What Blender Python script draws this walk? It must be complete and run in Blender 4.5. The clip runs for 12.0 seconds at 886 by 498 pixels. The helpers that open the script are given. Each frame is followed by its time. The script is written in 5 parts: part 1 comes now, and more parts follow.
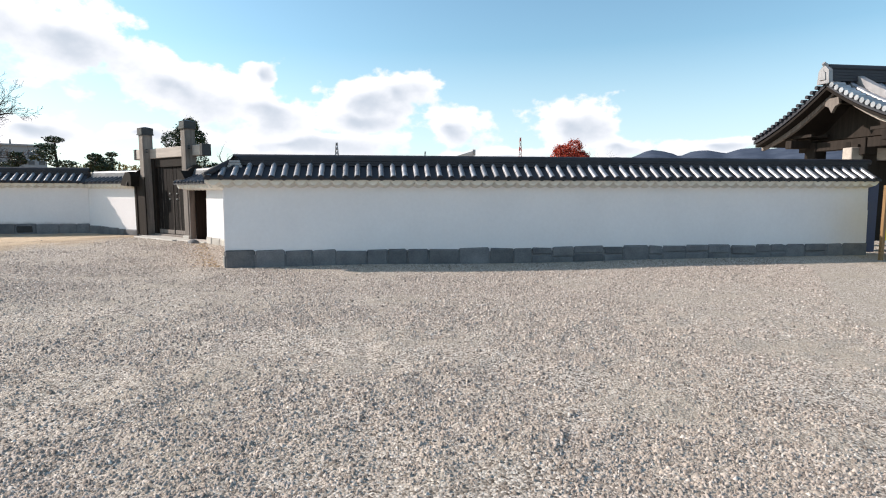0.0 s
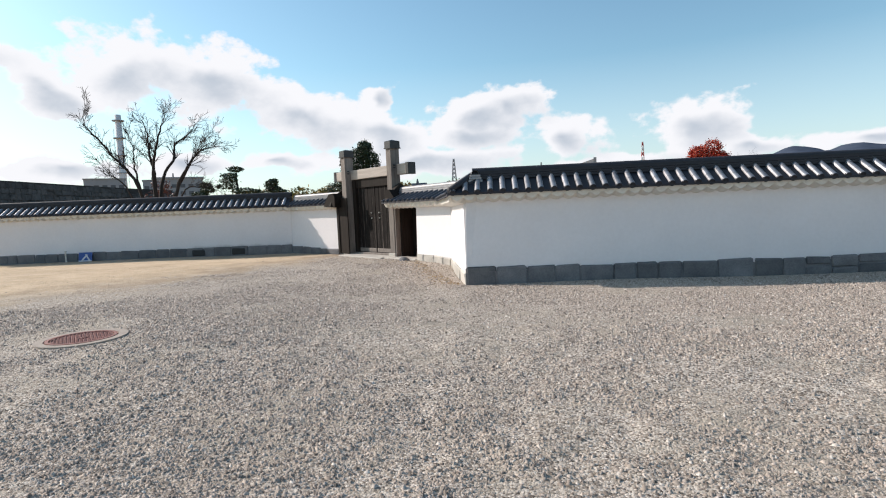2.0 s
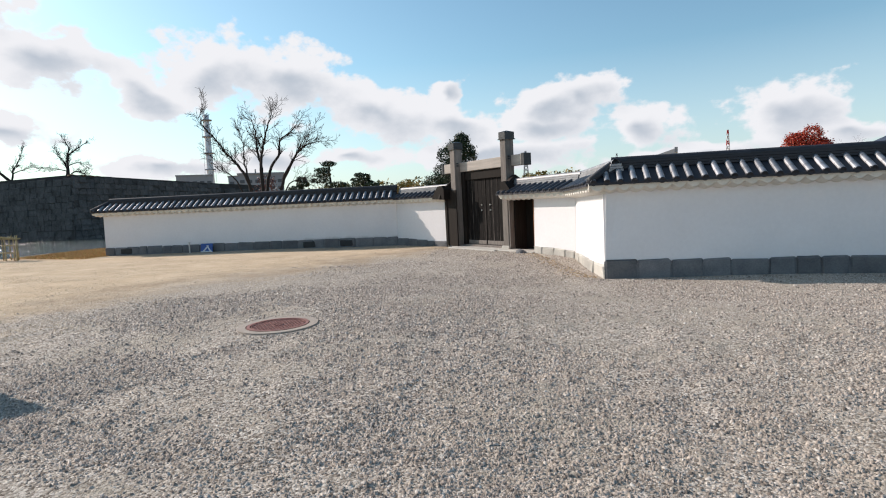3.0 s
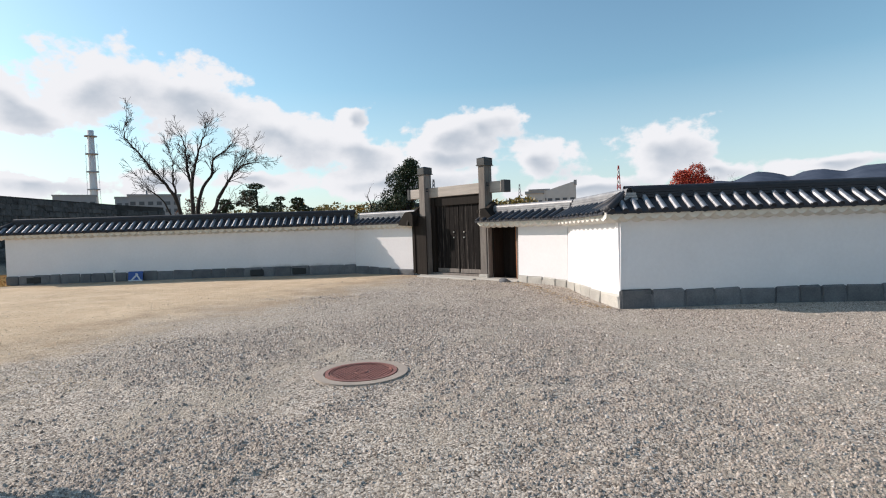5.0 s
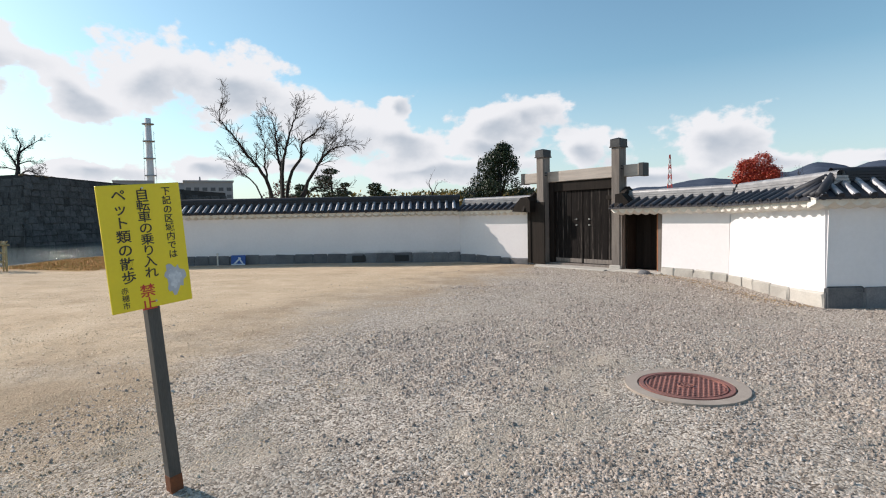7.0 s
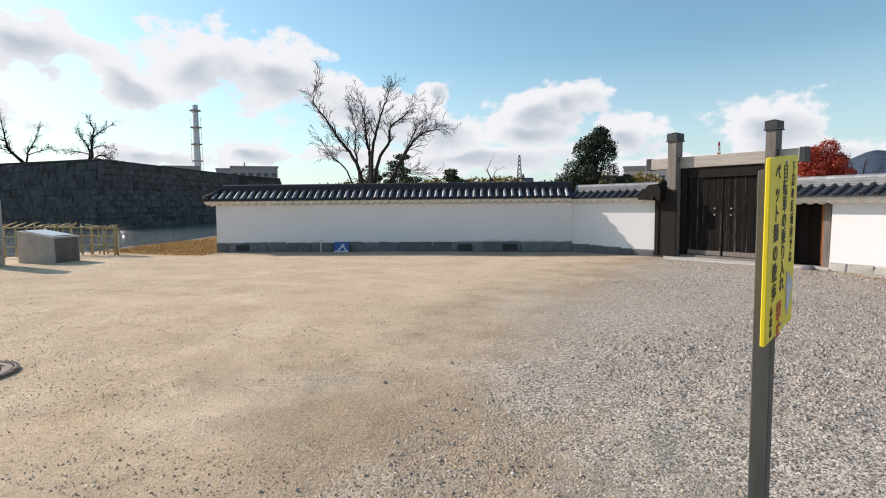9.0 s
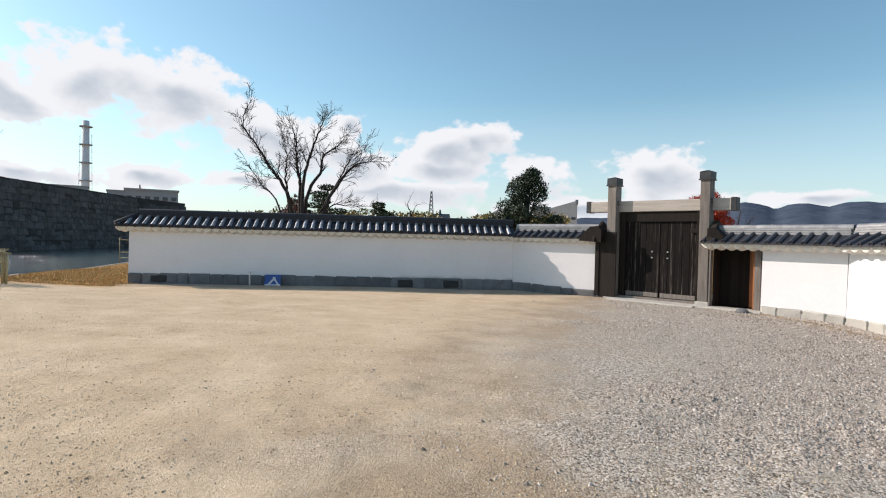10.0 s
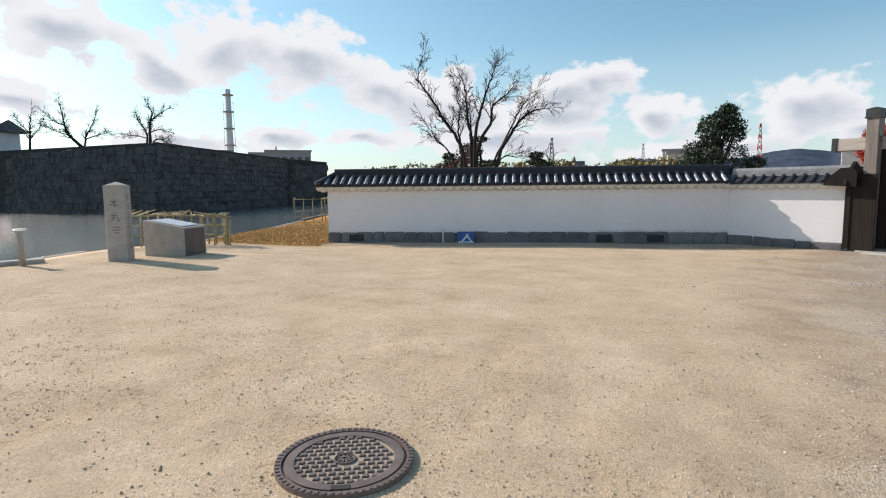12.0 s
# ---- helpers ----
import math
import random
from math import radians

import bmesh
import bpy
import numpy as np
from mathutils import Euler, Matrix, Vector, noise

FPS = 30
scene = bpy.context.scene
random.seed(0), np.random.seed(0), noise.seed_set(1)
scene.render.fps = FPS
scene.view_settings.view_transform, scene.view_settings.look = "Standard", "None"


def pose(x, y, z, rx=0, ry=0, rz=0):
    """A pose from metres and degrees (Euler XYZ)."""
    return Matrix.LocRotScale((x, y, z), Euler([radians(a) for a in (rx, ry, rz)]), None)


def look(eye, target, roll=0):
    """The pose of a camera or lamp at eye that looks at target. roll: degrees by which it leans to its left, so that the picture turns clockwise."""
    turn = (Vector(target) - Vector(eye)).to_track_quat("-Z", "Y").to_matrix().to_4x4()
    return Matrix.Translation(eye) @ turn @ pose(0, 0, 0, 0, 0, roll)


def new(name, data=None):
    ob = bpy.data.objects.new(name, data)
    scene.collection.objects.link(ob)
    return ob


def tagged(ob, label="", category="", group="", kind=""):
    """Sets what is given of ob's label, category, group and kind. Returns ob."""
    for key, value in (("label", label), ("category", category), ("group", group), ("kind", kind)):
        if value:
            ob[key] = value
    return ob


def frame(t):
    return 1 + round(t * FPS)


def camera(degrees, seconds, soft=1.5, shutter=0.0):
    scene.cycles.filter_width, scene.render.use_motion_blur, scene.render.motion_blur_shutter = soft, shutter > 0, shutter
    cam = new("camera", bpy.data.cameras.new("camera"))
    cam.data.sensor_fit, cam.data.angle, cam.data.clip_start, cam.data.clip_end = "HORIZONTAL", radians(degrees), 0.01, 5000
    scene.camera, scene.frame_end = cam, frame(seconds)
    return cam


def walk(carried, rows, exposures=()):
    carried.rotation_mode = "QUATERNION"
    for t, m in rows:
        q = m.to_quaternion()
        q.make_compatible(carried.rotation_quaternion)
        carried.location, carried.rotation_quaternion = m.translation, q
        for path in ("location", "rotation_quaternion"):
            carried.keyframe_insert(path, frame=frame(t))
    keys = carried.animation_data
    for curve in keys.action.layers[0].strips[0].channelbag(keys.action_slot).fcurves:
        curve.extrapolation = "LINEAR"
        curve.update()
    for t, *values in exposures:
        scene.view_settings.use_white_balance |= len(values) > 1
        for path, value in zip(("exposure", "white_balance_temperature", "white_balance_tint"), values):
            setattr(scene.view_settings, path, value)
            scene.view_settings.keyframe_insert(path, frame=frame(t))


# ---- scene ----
cam = camera(77.7, 12.0, soft=1.1)
METRES, EYE, TILT, LEAN, TURN = 16.0, 1.5, -6.0, 0.0, 0.0
ROWS = [
    (0.0, 0.0, 0.0, 0.0, 0.0, 0.0, -0.0),
    (0.5, -0.0391, 0.0142, -0.0003, -1.23, 2.84, 0.83),
    (1.0, -0.0859, 0.0238, 0.0008, 2.07, -0.78, 2.19),
    (1.5, -0.1317, 0.0274, 0.0029, 5.43, 0.3, 0.66),
    (2.0, -0.1788, 0.0272, 0.004, 11.92, 1.49, 1.28),
    (2.5, -0.2194, 0.0209, 0.0053, 13.08, 3.34, 1.07),
    (3.0, -0.2667, 0.0153, 0.0041, 19.08, 0.92, 0.84),
    (5.0, -0.4114, 0.0284, 0.0105, 9.26, 3.56, 1.02),
    (5.5, -0.4466, 0.034, 0.0137, 6.99, 3.79, 1.97),
    (6.0, -0.4906, 0.0458, 0.0133, 4.72, 3.93, 1.36),
    (6.5, -0.5339, 0.0514, 0.0144, 11.7, 2.18, 0.13),
    (7.0, -0.5739, 0.0632, 0.0128, 13.42, 2.43, -0.15),
    (7.5, -0.6154, 0.0653, 0.0147, 16.91, 2.41, -2.85),
    (9.5, -0.7791, 0.0813, 0.0181, 16.18, 0.94, 0.03),
    (10.0, -0.8149, 0.0914, 0.0202, 7.61, 4.85, -2.11),
    (10.5, -0.8582, 0.0988, 0.0212, 9.36, 2.62, -2.11),
    (11.0, -0.8978, 0.1033, 0.0232, 11.9, 2.27, -1.21),
    (11.5, -0.9436, 0.1113, 0.024, 15.86, -0.37, -0.67),
    (12.0, -0.98, 0.1109, 0.0274, 19.8, -0.68, -1.35),
]
walk(cam, [(t, pose(0, 0, EYE, TILT, LEAN, TURN) @ pose(METRES * x, METRES * y, METRES * z, 90 + pitch, roll, yaw)) for t, x, y, z, yaw, pitch, roll in ROWS],
     exposures=[(0.0, 0.42, 6650, 18), (1.0, 0.30, 6650, 18), (2.0, 0.20, 6650, 18), (3.0, 0.1, 6650, 18), (5.0, 0.1, 6650, 18), (7.0, 0.08, 6650, 18),
                (10.0, 0.14, 6650, 18), (11.0, 0.1, 6650, 18), (12.0, 0.1, 6650, 18)])

# ---- world, sun and exposure ----
SUN_AZ, SUN_EL = radians(-80), radians(30)
sun_dir = Vector((math.sin(SUN_AZ) * math.cos(SUN_EL), math.cos(SUN_AZ) * math.cos(SUN_EL), math.sin(SUN_EL)))
sun = new("sun", bpy.data.lights.new("sun", "SUN"))
sun.data.energy, sun.data.angle, sun.data.color = 4.6, radians(0.5), (1.0, 0.93, 0.82)
sun.matrix_world = look(sun_dir * 60, (0, 0, 0))
scene.view_settings.exposure = 0.0

world = bpy.data.worlds.new("world")
scene.world = world
world.use_nodes = True
WT = world.node_tree
WT.nodes.clear()


def wn(kind, **inputs):
    n = WT.nodes.new(kind)
    for k, v in inputs.items():
        n.inputs[k].default_value = v
    return n


def wmath(op, a, b=None, c=None):
    n = WT.nodes.new("ShaderNodeMath")
    n.operation = op
    for i, v in enumerate((a, b, c)):
        if v is None:
            continue
        if isinstance(v, (int, float)):
            n.inputs[i].default_value = v
        else:
            WT.links.new(v, n.inputs[i])
    return n.outputs[0]


sky = WT.nodes.new("ShaderNodeTexSky")
sky.sky_type, sky.sun_disc = "NISHITA", False
sky.sun_elevation, sky.sun_rotation = SUN_EL, SUN_AZ
sky.air_density, sky.dust_density, sky.ozone_density = 1.0, 0.8, 1.0
wout = WT.nodes.new("ShaderNodeOutputWorld")
wbg = WT.nodes.new("ShaderNodeBackground")
wbg.inputs["Strength"].default_value = 0.14
coord = WT.nodes.new("ShaderNodeTexCoord")
sep = WT.nodes.new("ShaderNodeSeparateXYZ")
WT.links.new(coord.outputs["Generated"], sep.inputs[0])
# direction as azimuth and elevation in degrees
az = wmath("MULTIPLY", wmath("ARCTAN2", sep.outputs[0], sep.outputs[1]), 57.2958)
el = wmath("MULTIPLY", wmath("ARCSINE", sep.outputs[2]), 57.2958)
# the cumulus of the day: azimuth, elevation, half width, half height, lean
CLOUDS = [(-41, 13.0, 7.4, 3.9, 0), (-33, 12.2, 7.6, 3.8, -10), (-25.5, 9.9, 8.0, 3.1, -20), (-18.5, 7.7, 7.0, 2.4, -12), (-47, 11.0, 5.5, 2.0, -18),
          (-55, 13.6, 6.5, 2.8, -6), (-64, 16.5, 8, 3.8, 0), (-18.2, 10.9, 2.2, 1.5, 40), (-7.6, 9.0, 6.8, 2.6, 10), (-3.8, 9.6, 3.6, 2.2, 0), (-9.5, 7.4, 6.0, 1.8, 0),
          (1.0, 6.5, 4.0, 2.0, -5), (12.8, 6.2, 5.2, 2.8, 0), (17.4, 4.3, 4.4, 1.3, -8), (25.5, 4.0, 5.0, 1.0, 0), (-15, 5.0, 14, 1.7, 0), (-36.3, 5.3, 3.2, 1.2, 0),
          (-28.2, 5.4, 3.0, 1.1, 0), (-46, 4.8, 6.0, 1.2, 0), (6, 3.4, 11, 1.3, 0), (-57, 8.0, 5.0, 1.6, -8), (-72, 10, 8, 3.5, 0)]
wmap = WT.nodes.new("ShaderNodeMapping")
wmap.inputs["Scale"].default_value = (1, 1, 1.5)
WT.links.new(coord.outputs["Generated"], wmap.inputs[0])


def wnoise(scale, detail, rough):
    n = wn("ShaderNodeTexNoise", Scale=scale, Detail=detail, Roughness=rough)
    WT.links.new(wmap.outputs[0], n.inputs["Vector"])
    return n


billow = wnoise(7.0, 3.0, 0.5)
split_rgb = WT.nodes.new("ShaderNodeSeparateColor")
WT.links.new(billow.outputs["Color"], split_rgb.inputs[0])
waz = wmath("MULTIPLY_ADD", wmath("SUBTRACT", split_rgb.outputs[0], 0.5), 7.0, az)
wel = wmath("MULTIPLY_ADD", wmath("SUBTRACT", split_rgb.outputs[1], 0.5), 3.4, el)
puff = wmath("MULTIPLY", wmath("SUBTRACT", wnoise(15.0, 7.0, 0.56).outputs[0], 0.5), 2.4)
field, under = None, None
for a, e, w, h, lean in CLOUDS:
    c, d = math.cos(radians(lean)), math.sin(radians(lean))
    dx = wmath("MULTIPLY_ADD", waz, c / w, wmath("MULTIPLY_ADD", wel, d / w, -(a * c + e * d) / w))
    dy = wmath("MULTIPLY_ADD", waz, -d / h, wmath("MULTIPLY_ADD", wel, c / h, (a * d - e * c) / h))
    f = wmath("SUBTRACT", 1.0, wmath("SQRT", wmath("MULTIPLY_ADD", dx, dx, wmath("MULTIPLY", dy, dy))))
    low = wmath("ADD", f, wmath("MULTIPLY_ADD", dy, -0.40, wmath("MULTIPLY", dx, 0.42)))
    field = f if field is None else wmath("SMOOTH_MAX", field, f, 0.3)
    under = low if under is None else wmath("SMOOTH_MAX", under, low, 0.2)
# elsewhere a loose scatter of the same kind of cloud
far = wn("ShaderNodeTexNoise", Scale=2.3, Detail=4.0, Roughness=0.55)
WT.links.new(wmap.outputs[0], far.inputs["Vector"])
scatter = wmath("SUBTRACT", wmath("MULTIPLY", wmath("SUBTRACT", far.outputs[0], 0.60), 6.0), wmath("MULTIPLY", wmath("COMPARE", az, -15.0, 62.0), 3.0))
field = wmath("MAXIMUM", field, scatter)
dens = WT.nodes.new("ShaderNodeMapRange")
dens.interpolation_type = "SMOOTHSTEP"
dens.inputs["From Min"].default_value, dens.inputs["From Max"].default_value = -0.03, 0.30
WT.links.new(wmath("ADD", field, puff), dens.inputs["Value"])
shade = WT.nodes.new("ShaderNodeMapRange")
shade.interpolation_type = "SMOOTHSTEP"
shade.inputs["From Min"].default_value, shade.inputs["From Max"].default_value = 0.42, 1.10
WT.links.new(wmath("ADD", under, wmath("MULTIPLY", puff, 0.3)), shade.inputs["Value"])
tone = WT.nodes.new("ShaderNodeMix")
tone.data_type = "RGBA"
tone.inputs[6].default_value, tone.inputs[7].default_value = (5.6, 6.0, 6.1, 1), (3.2, 3.8, 4.25, 1)
WT.links.new(shade.outputs[0], tone.inputs[0])
haze = WT.nodes.new("ShaderNodeMapRange")
haze.inputs["From Min"].default_value, haze.inputs["From Max"].default_value = 0.0, 14.0
haze.inputs["To Min"].default_value, haze.inputs["To Max"].default_value = 0.62, 0.0
WT.links.new(el, haze.inputs["Value"])
pale = WT.nodes.new("ShaderNodeMix")
pale.data_type = "RGBA"
pale.inputs[7].default_value = (4.7, 5.4, 6.0, 1)
WT.links.new(haze.outputs[0], pale.inputs[0])
blue = WT.nodes.new("ShaderNodeMix")
blue.data_type, blue.blend_type = "RGBA", "MULTIPLY"
blue.inputs[0].default_value, blue.inputs[7].default_value = 1.0, (0.80, 1.08, 1.02, 1)
WT.links.new(sky.outputs[0], blue.inputs[6])
WT.links.new(blue.outputs[2], pale.inputs[6])
mix = WT.nodes.new("ShaderNodeMix")
mix.data_type = "RGBA"
WT.links.new(dens.outputs[0], mix.inputs[0])
WT.links.new(pale.outputs[2], mix.inputs[6])
WT.links.new(tone.outputs[2], mix.inputs[7])
WT.links.new(mix.outputs[2], wbg.inputs["Color"])
WT.links.new(wbg.outputs[0], wout.inputs[0])


# ---- materials ----
def mat(name, color, rough=0.8, metal=0.0, second=None, scale=6.0, grain=40.0, bump=0.3, spread=0.5, stretch=(1, 1, 1), dist=0.01, rand=0.0, spec=0.5, coords="Object", mid=0.5):
    """A surface with variation at two scales: broad stains and fine grain with relief."""
    m = bpy.data.materials.new(name)
    m.use_nodes = True
    nt = m.node_tree
    b = nt.nodes["Principled BSDF"]
    b.inputs["Roughness"].default_value, b.inputs["Metallic"].default_value = rough, metal
    b.inputs["Specular IOR Level"].default_value = spec
    tc = nt.nodes.new("ShaderNodeTexCoord")
    mp = nt.nodes.new("ShaderNodeMapping")
    mp.inputs["Scale"].default_value = stretch
    nt.links.new(tc.outputs[coords], mp.inputs[0])
    src = mp.outputs[0]
    if rand:
        oi = nt.nodes.new("ShaderNodeObjectInfo")
        add = nt.nodes.new("ShaderNodeVectorMath")
        add.operation = "ADD"
        sc = nt.nodes.new("ShaderNodeMath")
        sc.operation = "MULTIPLY"
        sc.inputs[1].default_value = 37.0
        nt.links.new(oi.outputs["Random"], sc.inputs[0])
        nt.links.new(src, add.inputs[0])
        nt.links.new(sc.outputs[0], add.inputs[1])
        src = add.outputs[0]
    n1 = nt.nodes.new("ShaderNodeTexNoise")
    n1.inputs["Scale"].default_value, n1.inputs["Detail"].default_value = scale, 5
    n2 = nt.nodes.new("ShaderNodeTexNoise")
    n2.inputs["Scale"].default_value, n2.inputs["Detail"].default_value = grain, 6
    for n in (n1, n2):
        nt.links.new(src, n.inputs["Vector"])
    av = nt.nodes.new("ShaderNodeMath")
    av.operation = "MULTIPLY_ADD"
    nt.links.new(n1.outputs[0], av.inputs[0])
    av.inputs[1].default_value = 0.6
    half = nt.nodes.new("ShaderNodeMath")
    half.operation = "MULTIPLY"
    half.inputs[1].default_value = 0.4
    nt.links.new(n2.outputs[0], half.inputs[0])
    nt.links.new(half.outputs[0], av.inputs[2])
    ramp = nt.nodes.new("ShaderNodeValToRGB")
    second = second or tuple(c * 0.6 for c in color)
    ramp.color_ramp.elements[0].position, ramp.color_ramp.elements[1].position = mid - spread * 0.35, mid + spread * 0.35
    ramp.color_ramp.elements[0].color, ramp.color_ramp.elements[1].color = (*second, 1), (*color, 1)
    nt.links.new(av.outputs[0], ramp.inputs[0])
    out = ramp.outputs[0]
    if rand:
        hv = nt.nodes.new("ShaderNodeHueSaturation")
        mr = nt.nodes.new("ShaderNodeMapRange")
        mr.inputs["To Min"].default_value, mr.inputs["To Max"].default_value = 1 - rand, 1 + rand
        nt.links.new(oi.outputs["Random"], mr.inputs["Value"])
        nt.links.new(mr.outputs[0], hv.inputs["Value"])
        nt.links.new(out, hv.inputs["Color"])
        out = hv.outputs[0]
    nt.links.new(out, b.inputs["Base Color"])
    rr = nt.nodes.new("ShaderNodeMapRange")
    rr.inputs["To Min"].default_value, rr.inputs["To Max"].default_value = max(rough - 0.1, 0.03), min(rough + 0.12, 1)
    nt.links.new(n1.outputs[0], rr.inputs["Value"])
    nt.links.new(rr.outputs[0], b.inputs["Roughness"])
    if bump:
        bp = nt.nodes.new("ShaderNodeBump")
        bp.inputs["Strength"].default_value, bp.inputs["Distance"].default_value = bump, dist
        nt.links.new(av.outputs[0], bp.inputs["Height"])
        nt.links.new(bp.outputs[0], b.inputs["Normal"])
    return m


PLASTER = mat("white_plaster", (0.81, 0.785, 0.79), 0.85, second=(0.71, 0.685, 0.69), scale=0.9, grain=14, bump=0.08, spread=0.8)


def stained_plaster():
    """White plaster with a grey-brown damp stain of its own shape low on one stretch."""
    m = PLASTER.copy()
    m.name = "damp_stained_plaster"
    nt = m.node_tree
    b = nt.nodes["Principled BSDF"]
    base = b.inputs["Base Color"].links[0].from_socket
    tc = nt.nodes.new("ShaderNodeTexCoord")
    mp = nt.nodes.new("ShaderNodeMapping")
    mp.inputs["Location"].default_value, mp.inputs["Scale"].default_value = (-3.35, 0, -0.35), (0.33, 0, 3.6)
    nt.links.new(tc.outputs["Object"], mp.inputs[0])
    ln = nt.nodes.new("ShaderNodeVectorMath")
    ln.operation = "LENGTH"
    nt.links.new(mp.outputs[0], ln.inputs[0])
    nz = nt.nodes.new("ShaderNodeTexNoise")
    nz.inputs["Scale"].default_value, nz.inputs["Detail"].default_value = 2.2, 7
    nt.links.new(tc.outputs["Object"], nz.inputs["Vector"])
    ad = nt.nodes.new("ShaderNodeMath")
    ad.operation = "ADD"
    nt.links.new(ln.outputs["Value"], ad.inputs[0])
    nt.links.new(nz.outputs[0], ad.inputs[1])
    mr = nt.nodes.new("ShaderNodeMapRange")
    mr.interpolation_type = "SMOOTHSTEP"
    mr.inputs["From Min"].default_value, mr.inputs["From Max"].default_value = 1.75, 0.75
    nt.links.new(ad.outputs[0], mr.inputs["Value"])
    mx = nt.nodes.new("ShaderNodeMix")
    mx.data_type = "RGBA"
    mx.inputs[7].default_value = (0.16, 0.145, 0.12, 1)
    nt.links.new(mr.outputs[0], mx.inputs[0])
    nt.links.new(base, mx.inputs[6])
    nt.links.new(mx.outputs[2], b.inputs["Base Color"])
    return m


PLASTER_STAINED = stained_plaster()
PLASTER_TRIM = mat("cream_plaster", (0.76, 0.73, 0.67), 0.85, second=(0.66, 0.63, 0.57), scale=2.5, grain=20, bump=0.08)
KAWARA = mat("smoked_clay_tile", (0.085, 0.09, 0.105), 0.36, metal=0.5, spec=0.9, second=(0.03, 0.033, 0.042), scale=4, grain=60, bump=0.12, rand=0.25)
# pale silver colour carries part of the sun's glint on round tiles
TILE_GLINT = mat("silver_glint_tile", (0.47, 0.475, 0.495), 0.43, metal=0.75, second=(0.27, 0.275, 0.29), scale=5, grain=60, bump=0.1, rand=0.2)
# near-black copy of the tile: shade put into the base colour
KAWARA_DARK = mat("dark_shaded_tile", (0.026, 0.028, 0.038), 0.62, second=(0.013, 0.014, 0.020), scale=4, grain=60, bump=0.12, rand=0.2)
KAWARA_LIGHT = mat("pale_clay_tile", (0.34, 0.335, 0.34), 0.5, metal=0.2, second=(0.20, 0.20, 0.21), scale=5, grain=60, bump=0.12, rand=0.15)
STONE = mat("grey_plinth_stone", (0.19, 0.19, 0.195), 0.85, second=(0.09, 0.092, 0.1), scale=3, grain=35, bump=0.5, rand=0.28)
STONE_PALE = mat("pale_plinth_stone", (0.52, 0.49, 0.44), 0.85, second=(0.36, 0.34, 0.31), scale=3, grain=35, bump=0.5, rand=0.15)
GRANITE = mat("pale_granite", (0.47, 0.42, 0.37), 0.75, second=(0.32, 0.285, 0.255), scale=5, grain=120, bump=0.3)
GRANITE_DARK = mat("dark_granite", (0.14, 0.12, 0.105), 0.45, second=(0.06, 0.05, 0.045), scale=6, grain=150, bump=0.1)
WOOD_GREY = mat("silvered_timber", (0.25, 0.215, 0.19), 0.8, second=(0.11, 0.092, 0.08), scale=3, grain=30, bump=0.4, stretch=(5, 5, 0.5), rand=0.12)
WOOD_BEAM = mat("silvered_beam_timber", (0.50, 0.44, 0.39), 0.8, second=(0.32, 0.28, 0.245), scale=3, grain=30, bump=0.4, stretch=(0.5, 5, 5))
WOOD_DARK = mat("dark_timber", (0.034, 0.027, 0.023), 0.75, second=(0.015, 0.012, 0.01), scale=2.5, grain=26, bump=0.5, stretch=(6, 6, 0.35), rand=0.35, spec=0.12)
DOORWOOD = mat("streaked_door_timber", (0.20, 0.17, 0.15), 0.8, second=(0.010, 0.008, 0.0075), scale=1.8, grain=14, bump=0.5, stretch=(9, 9, 0.2), rand=0.1, mid=0.62, spread=0.22, spec=0.12)
# orange base colour stands for sunlight falling into the side door
WOOD_SUNLIT = mat("sunlit_orange_timber", (0.48, 0.17, 0.055), 0.7, second=(0.14, 0.06, 0.03), scale=3, grain=30, bump=0.4, stretch=(6, 6, 0.4))
COPPER = mat("blackened_copper", (0.05, 0.052, 0.055), 0.5, metal=0.4, second=(0.03, 0.03, 0.032), bump=0.1)
IRON = mat("pale_iron", (0.7, 0.7, 0.68), 0.4, metal=0.6, bump=0.05)
VENT = mat("vent_shadow_stone", (0.05, 0.05, 0.05), 0.9, second=(0.03, 0.03, 0.03))


# ---- mesh helpers ----
def link(name, bm, material, parent=None, smooth=False):
    me = bpy.data.meshes.new(name)
    bmesh.ops.recalc_face_normals(bm, faces=bm.faces)
    bm.to_mesh(me)
    bm.free()
    for mm in (material if isinstance(material, (list, tuple)) else (material,)):
        me.materials.append(mm)
    if smooth:
        for p in me.polygons:
            p.use_smooth = True
    ob = new(name, me)
    if parent:
        ob.parent = parent
    return ob


def part(name, bm, material, parent, label="", smooth=False):
    ob = link(name, bm, material, parent, smooth)
    if label:
        ob["label"] = label
    return ob


def empty(name, m, label, category, group="", kind=""):
    ob = new(name)
    ob.empty_display_size = 0.1
    ob.matrix_world = m
    return tagged(ob, label, category, group, kind)


def box(bm, x0, x1, y0, y1, z0, z1, bevel=0.0, m=None):
    vs = [bm.verts.new((x, y, z)) for z in (z0, z1) for x, y in ((x0, y0), (x1, y0), (x1, y1), (x0, y1))]
    fs = [bm.faces.new([vs[i] for i in q]) for q in ((0, 3, 2, 1), (4, 5, 6, 7), (0, 1, 5, 4), (1, 2, 6, 5), (2, 3, 7, 6), (3, 0, 4, 7))]
    if bevel:
        edges = list({e for f in fs for e in f.edges})
        r = bmesh.ops.bevel(bm, geom=edges, offset=bevel, segments=1, affect="EDGES", profile=0.5)
        vs = list({v for f in r["faces"] for v in f.verts})
    if m is not None:
        bmesh.ops.transform(bm, matrix=m, verts=vs)
    return vs


def bx(*a, **k):
    bm = bmesh.new()
    box(bm, *a, **k)
    return bm


